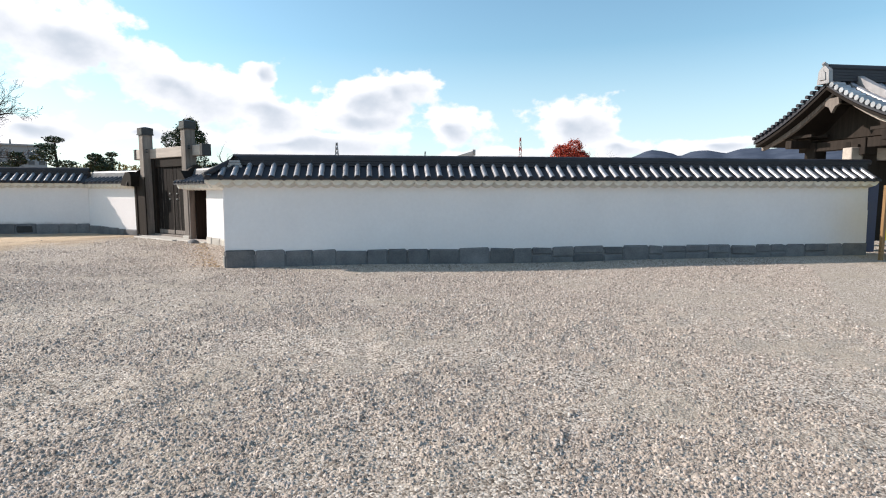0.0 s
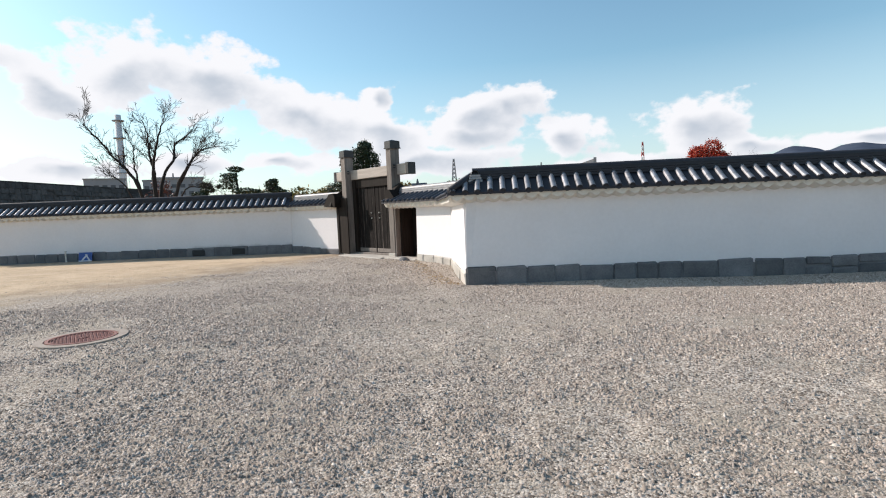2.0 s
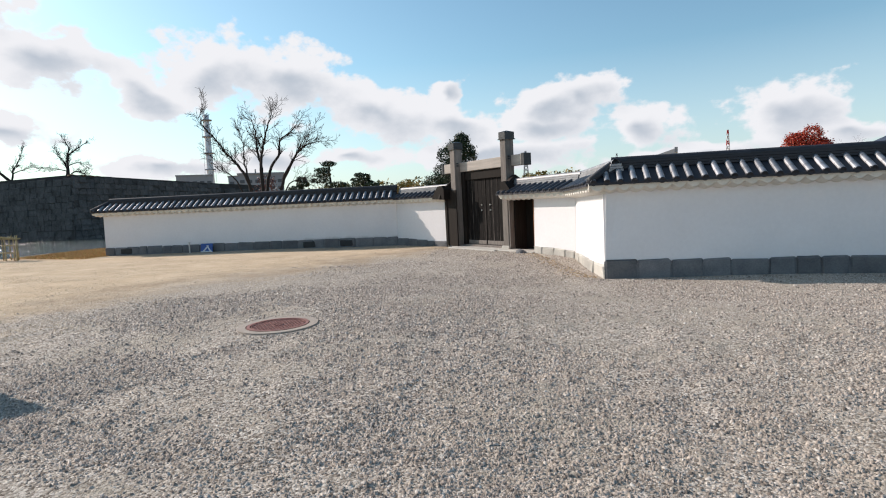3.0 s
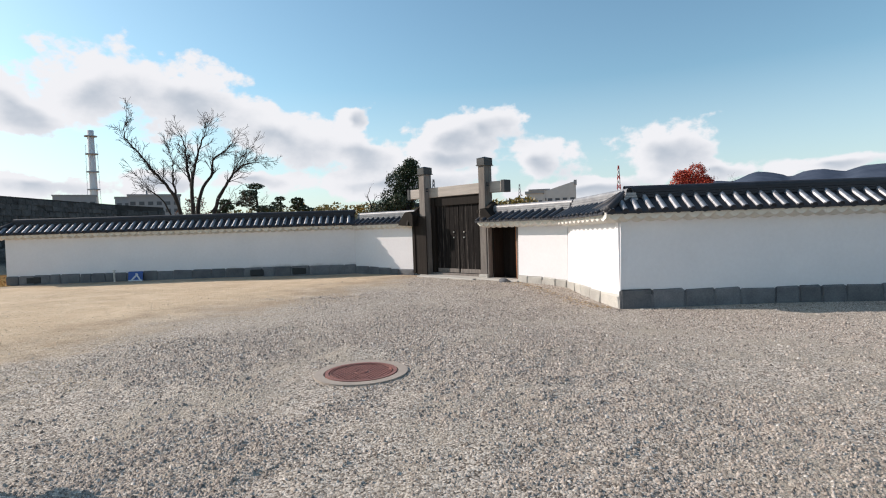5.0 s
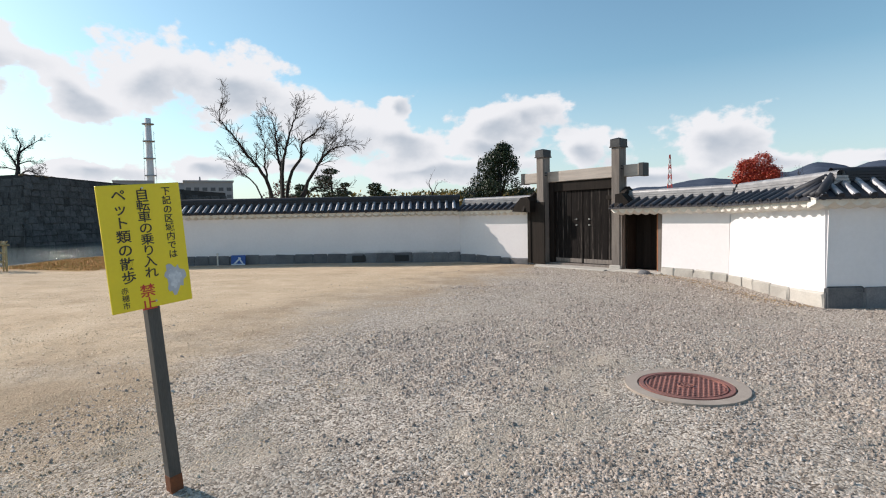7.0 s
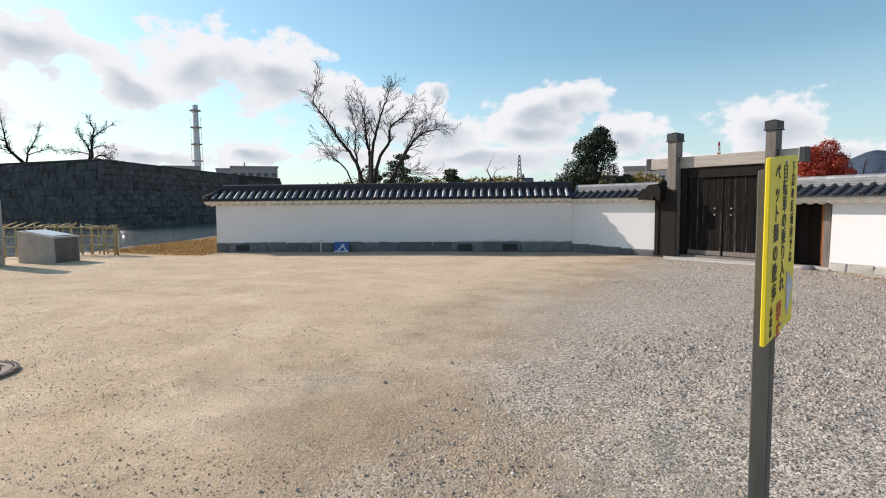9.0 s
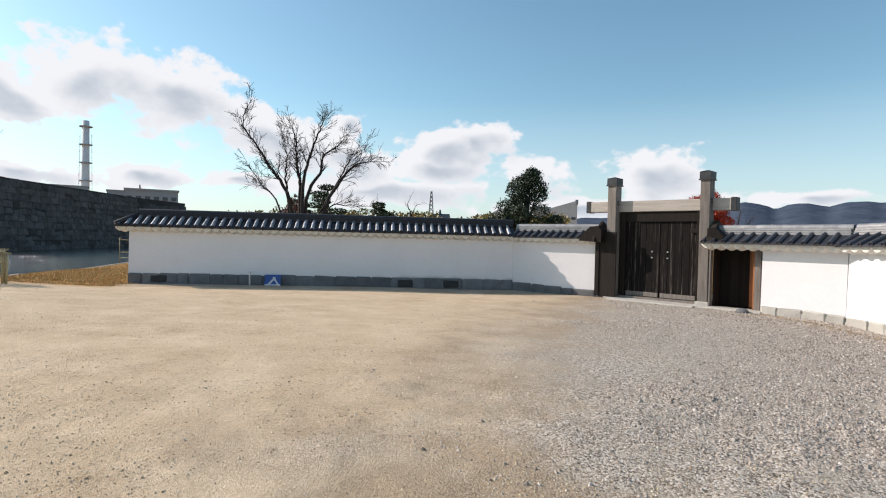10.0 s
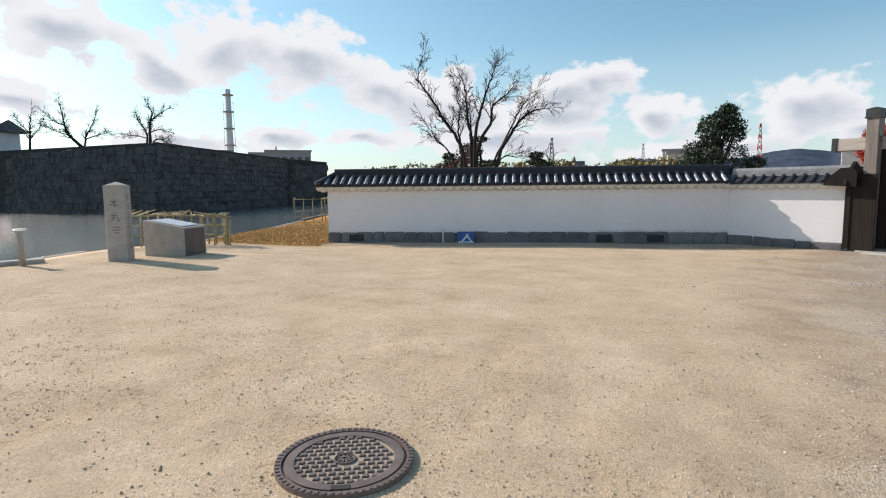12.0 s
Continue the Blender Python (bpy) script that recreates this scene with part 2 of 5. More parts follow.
def prism(bm, profile, x0, x1, cap=True):
    """A closed outline in the (y, z) plane drawn out along x."""
    a = [bm.verts.new((x0, y, z)) for y, z in profile]
    b = [bm.verts.new((x1, y, z)) for y, z in profile]
    n = len(profile)
    for i in range(n):
        bm.faces.new((a[i], a[(i + 1) % n], b[(i + 1) % n], b[i]))
    if cap:
        bm.faces.new(a[::-1])
        bm.faces.new(b)


def tube(bm, p, q, r0, r1, sides=8, caps=True):
    p, q = Vector(p), Vector(q)
    d = (q - p).normalized()
    s = d.orthogonal().normalized()
    t = d.cross(s)
    rings = []
    for c, r in ((p, r0), (q, r1)):
        rings.append([bm.verts.new(c + (s * math.cos(k * math.tau / sides) + t * math.sin(k * math.tau / sides)) * r) for k in range(sides)])
    for k in range(sides):
        bm.faces.new((rings[0][k], rings[0][(k + 1) % sides], rings[1][(k + 1) % sides], rings[1][k]))
    if caps:
        bm.faces.new(rings[0][::-1])
        bm.faces.new(rings[1])


def sheet(name, verts, faces, material, parent=None, smooth=False):
    me = bpy.data.meshes.new(name)
    me.from_pydata(verts, [], faces)
    for mm in (material if isinstance(material, (list, tuple)) else (material,)):
        me.materials.append(mm)
    if smooth:
        me.polygons.foreach_set("use_smooth", [True] * len(me.polygons))
    ob = new(name, me)
    if parent:
        ob.parent = parent
    return ob


# ---- ground ----
HEIGHTS = [(0, 0, 0.05), (-2, 4, 0.08), (-4.85, 12.0, -0.2), (2, 12.9, -0.2), (6, 13.4, -0.16), (11, 14.2, -0.15), (-6.9, 16.4, -0.03), (-10.6, 19.1, -0.04), (-13, 20.3, -0.06),
           (-25.4, 17.6, 0.0), (-8.3, 5.7, 0.18), (-17.3, 4.4, 0.2), (-11.3, 3.5, 0.13), (-26.8, 10.8, 0.22), (-20, 18, 0.0), (-15, 1.8, 0.2), (-29, 10, 0.22), (-34, 29, -0.1), (10, 0, 0)]


def gh(x, y):
    s = w = 0.0
    for hx, hy, hz in HEIGHTS:
        k = 1.0 / ((x - hx) ** 2 + (y - hy) ** 2 + 2.0) ** 1.6
        s, w = s + k * hz, w + k
    return s / w


WATER = -0.34
BANK = [(-22, -60), (-25.5, -10), (-28.3, 8), (-29.2, 12), (-29.4, 16), (-30.6, 19), (-34.8, 30), (-46, 62), (-52, 120)]


def bank_x(y):
    for (xa, ya), (xb, yb) in zip(BANK, BANK[1:]):
        if ya <= y <= yb:
            return xa + (xb - xa) * (y - ya) / (yb - ya)
    return -1e9


def ground_material():
    m = bpy.data.materials.new("gravel_and_sand")
    m.use_nodes = True
    nt = m.node_tree
    L = nt.links.new
    b = nt.nodes["Principled BSDF"]
    b.inputs["Roughness"].default_value = 0.95
    b.inputs["Specular IOR Level"].default_value = 0.15
    tc = nt.nodes.new("ShaderNodeTexCoord")

    def nz(scale, detail=5, rough=0.6):
        n = nt.nodes.new("ShaderNodeTexNoise")
        n.inputs["Scale"].default_value, n.inputs["Detail"].default_value, n.inputs["Roughness"].default_value = scale, detail, rough
        L(tc.outputs["Object"], n.inputs["Vector"])
        return n.outputs[0]

    def mth(op, a, c):
        n = nt.nodes.new("ShaderNodeMath")
        n.operation = op
        for i, v in enumerate((a, c)):
            if isinstance(v, (int, float)):
                n.inputs[i].default_value = v
            else:
                L(v, n.inputs[i])
        return n.outputs[0]

    def step(v, lo, hi):
        n = nt.nodes.new("ShaderNodeMapRange")
        n.interpolation_type = "SMOOTHSTEP"
        n.inputs["From Min"].default_value, n.inputs["From Max"].default_value = lo, hi
        L(v, n.inputs["Value"])
        return n.outputs[0]

    def ramp(v, *stops):
        n = nt.nodes.new("ShaderNodeValToRGB")
        e = n.color_ramp.elements
        while len(e) < len(stops):
            e.new(0.5)
        for s, (p, c) in zip(e, stops):
            s.position, s.color = p, (*c, 1)
        L(v, n.inputs[0])
        return n.outputs[0]

    def mixc(f, a, c):
        n = nt.nodes.new("ShaderNodeMix")
        n.data_type = "RGBA"
        L(f, n.inputs[0])
        L(a, n.inputs[6])
        L(c, n.inputs[7])
        return n.outputs[2]

    sp = nt.nodes.new("ShaderNodeSeparateXYZ")
    L(tc.outputs["Object"], sp.inputs[0])
    x, y = sp.outputs[0], sp.outputs[1]
    vor = nt.nodes.new("ShaderNodeTexVoronoi")
    vor.inputs["Scale"].default_value = 62
    L(tc.outputs["Object"], vor.inputs["Vector"])
    sp2 = nt.nodes.new("ShaderNodeSeparateColor")
    L(vor.outputs["Color"], sp2.inputs[0])
    grit = mth("ADD", mth("MULTIPLY", sp2.outputs[0], 0.45), mth("ADD", mth("MULTIPLY", nz(95, 6, 0.8), 0.3), mth("MULTIPLY", nz(22, 6, 0.75), 0.27)))
    gravel = ramp(grit, (0.31, (0.13, 0.105, 0.085)), (0.45, (0.37, 0.315, 0.262)), (0.58, (0.49, 0.428, 0.363)), (0.72, (0.69, 0.62, 0.545)))
    earth = ramp(nz(60, 7, 0.7), (0.3, (0.29, 0.245, 0.19)), (0.7, (0.50, 0.44, 0.365)))
    sand = ramp(mth("ADD", mth("MULTIPLY", nz(1.1, 8, 0.7), 0.38), mth("MULTIPLY", nz(34, 9, 0.8), 0.64)), (0.37, (0.30, 0.20, 0.12)), (0.45, (0.53, 0.395, 0.26)), (0.54, (0.63, 0.485, 0.335)), (0.64, (0.77, 0.625, 0.455)))
    bare = mixc(step(mth("ADD", nz(0.9, 6, 0.65), mth("MULTIPLY", nz(9, 5), 0.25)), 0.52, 0.88), gravel, earth)
    edge = mth("ADD", mth("ADD", x, mth("MULTIPLY", mth("MAXIMUM", mth("SUBTRACT", y, 9.0), 0.0), -0.22)), mth("MULTIPLY", mth("SUBTRACT", nz(0.7, 6, 0.65), 0.5), 5.0))
    is_sand = step(mth("MULTIPLY", edge, -1.0), 11.4, 15.4)
    near_wall = step(mth("ADD", mth("SUBTRACT", y, mth("MULTIPLY", x, 0.22)), mth("MULTIPLY", nz(1.2, 5), 1.2)), 22.4, 23.2)
    is_sand = mth("MULTIPLY", is_sand, mth("SUBTRACT", 1.0, mth("MULTIPLY", near_wall, 0.75)))
    rusty = ramp(nz(40, 7, 0.75), (0.38, (0.20, 0.13, 0.075)), (0.6, (0.46, 0.34, 0.22)))
    seam = mth("MULTIPLY", mth("MULTIPLY", is_sand, mth("SUBTRACT", 1.0, is_sand)), 2.6)
    col = mixc(mth("MULTIPLY", seam, step(nz(0.8, 5), 0.35, 0.6)), mixc(is_sand, bare, sand), rusty)
    # dry grass by the water beyond the wall's end
    gx = mth("ADD", mth("ADD", x, mth("MULTIPLY", mth("SUBTRACT", y, 16.0), 0.15)), mth("MULTIPLY", nz(1.5, 5), 0.8))
    grass_zone = mth("MULTIPLY", step(mth("MULTIPLY", gx, -1.0), 24.0, 25.2), step(mth("ADD", y, mth("MULTIPLY", nz(2.0, 4), 1.2)), 16.2, 17.4))
    behind = step(mth("SUBTRACT", y, mth("MULTIPLY", x, 0.02)), 21.5, 22.5)
    grass = ramp(nz(5, 7, 0.7), (0.3, (0.20, 0.14, 0.04)), (0.5, (0.40, 0.22, 0.06)), (0.68, (0.42, 0.15, 0.05)))
    col = mixc(mth("MAXIMUM", grass_zone, behind), col, grass)
    L(col, b.inputs["Base Color"])
    hgt = mth("ADD", mth("MULTIPLY", mth("SUBTRACT", 1.0, vor.outputs["Distance"]), mth("SUBTRACT", 0.8, mth("MULTIPLY", is_sand, 0.6))), mth("ADD", mth("MULTIPLY", nz(110, 5, 0.7), 0.8), mth("MULTIPLY", nz(24, 6, 0.65), 0.7)))
    bp = nt.nodes.new("ShaderNodeBump")
    bp.inputs["Strength"].default_value, bp.inputs["Distance"].default_value = 0.8, 0.014
    L(hgt, bp.inputs["Height"])
    L(bp.outputs[0], b.inputs["Normal"])
    return m


def axis(core0, core1, step, far):
    mid = list(np.arange(core0, core1 + step / 2, step))
    out, s = [], step
    a = core1
    while a < far:
        s *= 1.35
        a += s
        out.append(a)
    low, s, a = [], step, core0
    while a > -far:
        s *= 1.35
        a -= s
        low.append(a)
    return low[::-1] + mid + out


def lattice(x, y, seed):
    """Smooth random values between 0 and 1 on a unit lattice, for whole arrays."""
    ix, iy = np.floor(x), np.floor(y)
    fx, fy = x - ix, y - iy
    fx, fy = fx * fx * (3 - 2 * fx), fy * fy * (3 - 2 * fy)
    rnd = lambda i, j: np.modf(np.abs(np.sin(i * 127.1 + j * 311.7 + seed * 74.7) * 43758.5453))[0]
    return (rnd(ix, iy) * (1 - fx) + rnd(ix + 1, iy) * fx) * (1 - fy) + (rnd(ix, iy + 1) * (1 - fx) + rnd(ix + 1, iy + 1) * fx) * fy


COVERS = [(-8.31, 5.74, 0.50), (-17.24, 4.43, 0.42)]


def surface(x, y):
    """Height of the yard: the broad fall of the ground with trodden hollows and heaps of loose gravel."""
    s = w = 0.0
    for hx, hy, hz in HEIGHTS:
        k = 1.0 / ((x - hx) ** 2 + (y - hy) ** 2 + 2.0) ** 1.6
        s, w = s + k * hz, w + k
    loose = np.clip((x + 14.5) / 3.0, 0.0, 1.0)
    rough = (lattice(x * 2.3, y * 2.3, 1) - 0.5) * 0.026 + (lattice(x * 6.1, y * 6.1, 2) - 0.5) * (0.010 + 0.014 * loose) + (lattice(x * 13.0, y * 13.0, 3) - 0.5) * (0.008 + 0.010 * loose)
    far = np.maximum(0.0, np.hypot(x + 8, y - 8) - 45)
    calm = np.where(far < 1, 1.0, 0.0) * np.clip((y - 2.2) / 0.5, 0.0, 1.0) * np.clip((8.2 - y) / 1.2, 0.0, 1.0)
    for cx, cy, r in COVERS:
        calm = calm * np.clip((np.hypot(x - cx, y - cy) - r) / 0.25, 0.0, 1.0)
    return s / w * np.exp(-far / 30) + rough * calm


def refine(line, lo, hi, step):
    return [a for a in line if a < lo - step] + list(np.arange(lo, hi, step)) + [a for a in line if a > hi]


GX = refine(axis(-34, 14, 0.4, 2600), -20.0, 5.0, 0.055)
GY = refine(axis(-6, 32, 0.4, 2600), 2.2, 8.2, 0.055)
gx_rows = np.tile(np.array(GX), (len(GY), 1))
wet = np.zeros_like(gx_rows, bool)
for r, y in enumerate(GY):
    bxy = bank_x(y)
    if bxy > -1e8:
        i = int(np.argmin(np.abs(gx_rows[r] - bxy)))
        gx_rows[r, i], gx_rows[r, i - 1] = bxy, bxy - 0.05
        wet[r] = (gx_rows[r] < bxy - 0.01) & (gx_rows[r] > bxy - 900) & (y < 119)
gy_rows = np.tile(np.array(GY)[:, None], (1, len(GX)))
gz_rows = np.where(wet, -2.2, surface(gx_rows, gy_rows))
nx = len(GX)
cell = (np.arange(len(GY) - 1)[:, None] * nx + np.arange(nx - 1)[None, :]).ravel()
ground = tagged(sheet("ground", np.stack([gx_rows.ravel(), gy_rows.ravel(), gz_rows.ravel()], 1).tolist(), np.stack([cell, cell + 1, cell + nx + 1, cell + nx], 1).tolist(), ground_material(), smooth=True),
                "pale gravel yard worn to beige sand", "ground", kind="structure")

# moat water
wm = bpy.data.materials.new("moat_water")
wm.use_nodes = True
b = wm.node_tree.nodes["Principled BSDF"]
b.inputs["Base Color"].default_value, b.inputs["Roughness"].default_value = (0.035, 0.045, 0.04, 1), 0.06
wtc = wm.node_tree.nodes.new("ShaderNodeTexCoord")
wmp = wm.node_tree.nodes.new("ShaderNodeMapping")
wmp.inputs["Scale"].default_value, wmp.inputs["Rotation"].default_value = (0.8, 2.2, 1), (0, 0, 0.7)
wnz = wm.node_tree.nodes.new("ShaderNodeTexNoise")
wnz.inputs["Scale"].default_value, wnz.inputs["Detail"].default_value = 3.0, 6
wbp = wm.node_tree.nodes.new("ShaderNodeBump")
wbp.inputs["Strength"].default_value, wbp.inputs["Distance"].default_value = 1.0, 0.26
wm.node_tree.links.new(wtc.outputs["Object"], wmp.inputs[0])
wm.node_tree.links.new(wmp.outputs[0], wnz.inputs["Vector"])
wm.node_tree.links.new(wnz.outputs[0], wbp.inputs["Height"])
wm.node_tree.links.new(wbp.outputs[0], b.inputs["Normal"])
wv = [(x, y, WATER) for x, y in BANK] + [(-420, 120, WATER), (-420, -60, WATER)]
tagged(sheet("water", wv, [tuple(range(len(wv)))], wm), "rippled dark green moat water", "water", kind="structure")

# stone edging of the bank
BANKMAT = mat("bank_stone", (0.30, 0.28, 0.25), 0.85, second=(0.17, 0.16, 0.15), scale=2, grain=30, bump=0.5, coords="Object")
bm = bmesh.new()
for (xa, ya), (xb, yb) in zip(BANK[1:], BANK[2:-1]):
    d = Vector((xb - xa, yb - ya, 0))
    ln, ang = d.length, math.atan2(d.y, d.x)
    top = min(gh(xa, ya), gh(xb, yb)) + 0.02 if yb < 32 else 0.0
    m = Matrix.Translation((xa, ya, 0)) @ Matrix.Rotation(ang, 4, "Z")
    box(bm, -0.02, ln + 0.02, -0.02, 0.2, -2.3, top, m=m)
tagged(link("bank_wall", bm, BANKMAT), "low stone edging wall of the moat", "bank", kind="structure")


# ---- plastered walls with tiled copings ----
PITCH = 0.262


def tile_mesh(length, r, name, segs=3):
    """A run of overlapping half-round tiles with a round end disc; along -y, falling with the slope given by its matrix."""
    bm = bmesh.new()
    n = 8
    for s in range(segs):
        y0, y1 = -length * (s + 1) / segs, -length * s / segs + 0.015
        ra, rb = r * 1.0, r * 0.93
        rings = []
        for y, q in ((y0, ra), (y1, rb)):
            rings.append([bm.verts.new((q * math.cos(math.pi * k / n), y, q * math.sin(math.pi * k / n) + 0.01)) for k in range(n + 1)])
        for k in range(n):
            bm.faces.new((rings[0][k], rings[0][k + 1], rings[1][k + 1], rings[1][k]))
    # end disc with its raised rim
    c = [bm.verts.new((r * 1.05 * math.cos(math.tau * k / 14), -length - 0.012, r * 1.05 * math.sin(math.tau * k / 14) + 0.005)) for k in range(14)]
    d = [bm.verts.new((r * 0.72 * math.cos(math.tau * k / 14), -length - 0.012, r * 0.72 * math.sin(math.tau * k / 14) + 0.005)) for k in range(14)]
    e = [bm.verts.new((r * 0.68 * math.cos(math.tau * k / 14), -length - 0.002, r * 0.68 * math.sin(math.tau * k / 14) + 0.005)) for k in range(14)]
    f = [bm.verts.new((r * 1.05 * math.cos(math.tau * k / 14), -length + 0.03, r * 1.05 * math.sin(math.tau * k / 14) + 0.005)) for k in range(14)]
    for k in range(14):
        j = (k + 1) % 14
        bm.faces.new((c[k], c[j], d[j], d[k]))
        bm.faces.new((d[k], d[j], e[j], e[k]))
        bm.faces.new((f[k], f[j], c[j], c[k]))
    bm.faces.new(e)
    bmesh.ops.recalc_face_normals(bm, faces=bm.faces)
    me = bpy.data.meshes.new(name)
    bm.to_mesh(me)
    bm.free()
    for p in me.polygons:
        p.use_smooth = len(p.vertices) == 4
        # end discs take the dark slot, their shade painted in
        if all(me.vertices[v].co.y < -length + 0.035 for v in p.vertices):
            p.material_index = 1
    return me


def stone_mesh(w, h, d, seed):
    rng = random.Random(seed)
    bm = bmesh.new()
    box(bm, 0.006, w - 0.006, -d, 0.03, 0, h, bevel=0.03)
    for v in bm.verts:
        v.co += Vector((rng.uniform(-1, 1) * 0.014, rng.uniform(-1, 1) * 0.018, rng.uniform(-1, 1) * 0.012 if v.co.z > h / 2 else 0))
    bmesh.ops.recalc_face_normals(bm, faces=bm.faces)
    me = bpy.data.meshes.new("plinth_stone")
    bm.to_mesh(me)
    bm.free()
    return me


def wall_run(name, p0, p1, label, eave0, eave1, over, rise, back, plinth0, plinth1, tile, ridge_mat, stone, thick=0.62, batter=0.05, hip0=False, hip1=False,
             tile_r=0.062, seed=1, plates=True, ridge_h=0.13, door=None, plaster0=0.0, vents=(), body=None):
    """A plastered wall from p0 to p1 whose outer face looks to the right of that way. over: overhang of the coping; rise: from eave to ridge; back: depth from face to ridge."""
    rng = random.Random(seed)
    p0, p1 = Vector((*p0, 0)), Vector((*p1, 0))
    d = p1 - p0
    ln = d.length
    root = empty(name, Matrix.Translation(p0) @ Matrix.Rotation(math.atan2(d.y, d.x), 4, "Z"), label, "wall", kind="structure")
    g0, g1 = gh(p0.x, p0.y), gh(p1.x, p1.y)
    at = lambda a, b, x: a + (b - a) * x / ln
    # body
    bm = bmesh.new()
    rows = []
    for x in np.linspace(plaster0 - (0.14 if name == "wall_gate_wing" else 0.0), ln, max(2, int(ln / 1.5))):
        e = at(eave0, eave1, x)
        lo = at(g0, g1, x) - 0.3
        rows.append([bm.verts.new((x, y, z)) for y, z in ((0.0, lo), (batter, e - 0.02), (thick - batter, e - 0.02), (thick, lo))])
    for a, b in zip(rows, rows[1:]):
        for k in range(4):
            bm.faces.new((a[k], a[(k + 1) % 4], b[(k + 1) % 4], b[k]))
    bm.faces.new(rows[0][::-1])
    bm.faces.new(rows[-1])
    part("plaster_body", bm, body or PLASTER, root)
    # scalloped plaster under the eave
    bm = bmesh.new()
    n = int(ln / PITCH * 6)
    h0 = -over if hip0 else 0.0
    h1 = ln + over if hip1 else ln
    prev = None
    for i in range(n + 1):
        x = h0 + (h1 - h0) * i / n
        e = at(eave0, eave1, x)
        dip = 0.085 * abs(math.sin(math.pi * x / PITCH))
        row = [bm.verts.new((x, y, z)) for y, z in ((batter + 0.002, e - 0.17 - dip * 0.6), (-over * 0.70, e - 0.075 - dip), (-over * 0.76, e - 0.02), (batter + 0.002, e + 0.02))]
        if prev:
            for k in range(3):
                bm.faces.new((prev[k], prev[k + 1], row[k + 1], row[k]))
        else:
            bm.faces.new(row)
        prev = row
    bm.faces.new(prev)
    part("eave_plaster", bm, PLASTER_TRIM, root, "cream scalloped plaster under the eave")
    # tile bed, both slopes
    bm = bmesh.new()
    slope = math.atan2(rise, back + over)
    run = math.hypot(rise, back + over)
    e0, e1 = at(eave0, eave1, 0), at(eave0, eave1, ln)
    xs = ((-over if hip0 else 0.0), (ln + over if hip1 else ln))
    rx = (back * 0.95 if hip0 else 0.0, ln - back * 0.95 if hip1 else ln)
    f = [(xs[0], -over, e0), (xs[1], -over, e1), (rx[1], back, e1 + rise), (rx[0], back, e0 + rise), (xs[1], 2 * back + over, e1), (xs[0], 2 * back + over, e0)]
    up = [bm.verts.new((x, y, z)) for x, y, z in f]
    dn = [bm.verts.new((x, y, z - 0.045)) for x, y, z in f]
    for q in ((0, 1, 2, 3), (3, 2, 4, 5)):
        bm.faces.new([up[k] for k in q])
        bm.faces.new([dn[k] for k in q[::-1]])
    bm.faces.new((up[1], up[4], up[2]))
    bm.faces.new((up[0], up[3], up[5]))
    for q in ((0, 1), (1, 4), (4, 5), (5, 0)):
        bm.faces.new((dn[q[0]], dn[q[1]], up[q[1]], up[q[0]]))
    bm.faces.new((dn[1], dn[2], dn[4]))
    bm.faces.new((dn[0], dn[5], dn[3]))
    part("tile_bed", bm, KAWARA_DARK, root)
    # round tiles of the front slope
    # copings that catch the sun get the glint-bright tile, the rest plain KAWARA
    round_mat = TILE_GLINT if tile is KAWARA_DARK else KAWARA
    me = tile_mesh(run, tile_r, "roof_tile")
    me.materials.append(round_mat)
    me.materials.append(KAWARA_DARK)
    short = {}
    x = xs[0] + PITCH * 0.35
    while x < xs[1] - 0.05:
        use, top_y, top_z = me, back, at(eave0, eave1, x) + rise
        inset = min(x - xs[0] if hip0 else 9, xs[1] - x if hip1 else 9)
        frac = min(1.0, inset / ((back * 0.95 + over) if (hip0 or hip1) else 1))
        if frac < 0.97:
            key = round(frac, 2)
            if key not in short:
                short[key] = tile_mesh(max(run * key, 0.1), tile_r, "roof_tile", segs=2)
                short[key].materials.append(round_mat)
                short[key].materials.append(KAWARA_DARK)
            use = short[key]
            top_y, top_z = -over + (back + over) * key, at(eave0, eave1, x) + rise * key
        o = new("roof_tile", use)
        o.parent = root
        o.matrix_local = pose(x, top_y, top_z, math.degrees(slope) + rng.uniform(-0.6, 0.6), 0, rng.uniform(-0.5, 0.5))
        x += PITCH
    # hip ends
    for on, x, s in ((hip0, xs[0], -1), (hip1, xs[1], 1)):
        if not on:
            continue
        bm = bmesh.new()
        ex, e = (rx[0], e0) if s < 0 else (rx[1], e1)
        for yy in (-over, 2 * back + over):
            tube(bm, (x - s * 0.02, yy * 0.97, e + 0.05), (ex, back, e + rise + 0.07), 0.075, 0.075, 8)
        part("hip_ridge", bm, tile, root, "", True)
        bm = bmesh.new()
        for i in range(1, 5):
            yy = -over + (2 * back + 2 * over) * i / 5
            hgt = rise * (1 - abs(yy - back) / (back + over))
            tube(bm, (x, yy, e + 0.015), (x + (ex - x) * hgt / rise, yy, e + hgt + 0.015), tile_r, tile_r, 8)
        part("hip_tile", bm, tile, root, "", True)
    # ridge: bed courses and a round cap
    bm = bmesh.new()
    x0, x1 = rx[0] - (0.05 if hip0 else 0), rx[1] + (0.05 if hip1 else 0)
    for kx in range(3):
        w = 0.15 - 0.02 * kx
        za, zb = -0.06 + ridge_h * kx / 3, -0.06 + ridge_h * (kx + 1) / 3 - 0.008
        vs = [bm.verts.new((x, back + y, at(eave0, eave1, x) + rise + z)) for x in (x0, x1) for y, z in ((-w, za), (w, za), (w, zb), (-w, zb))]
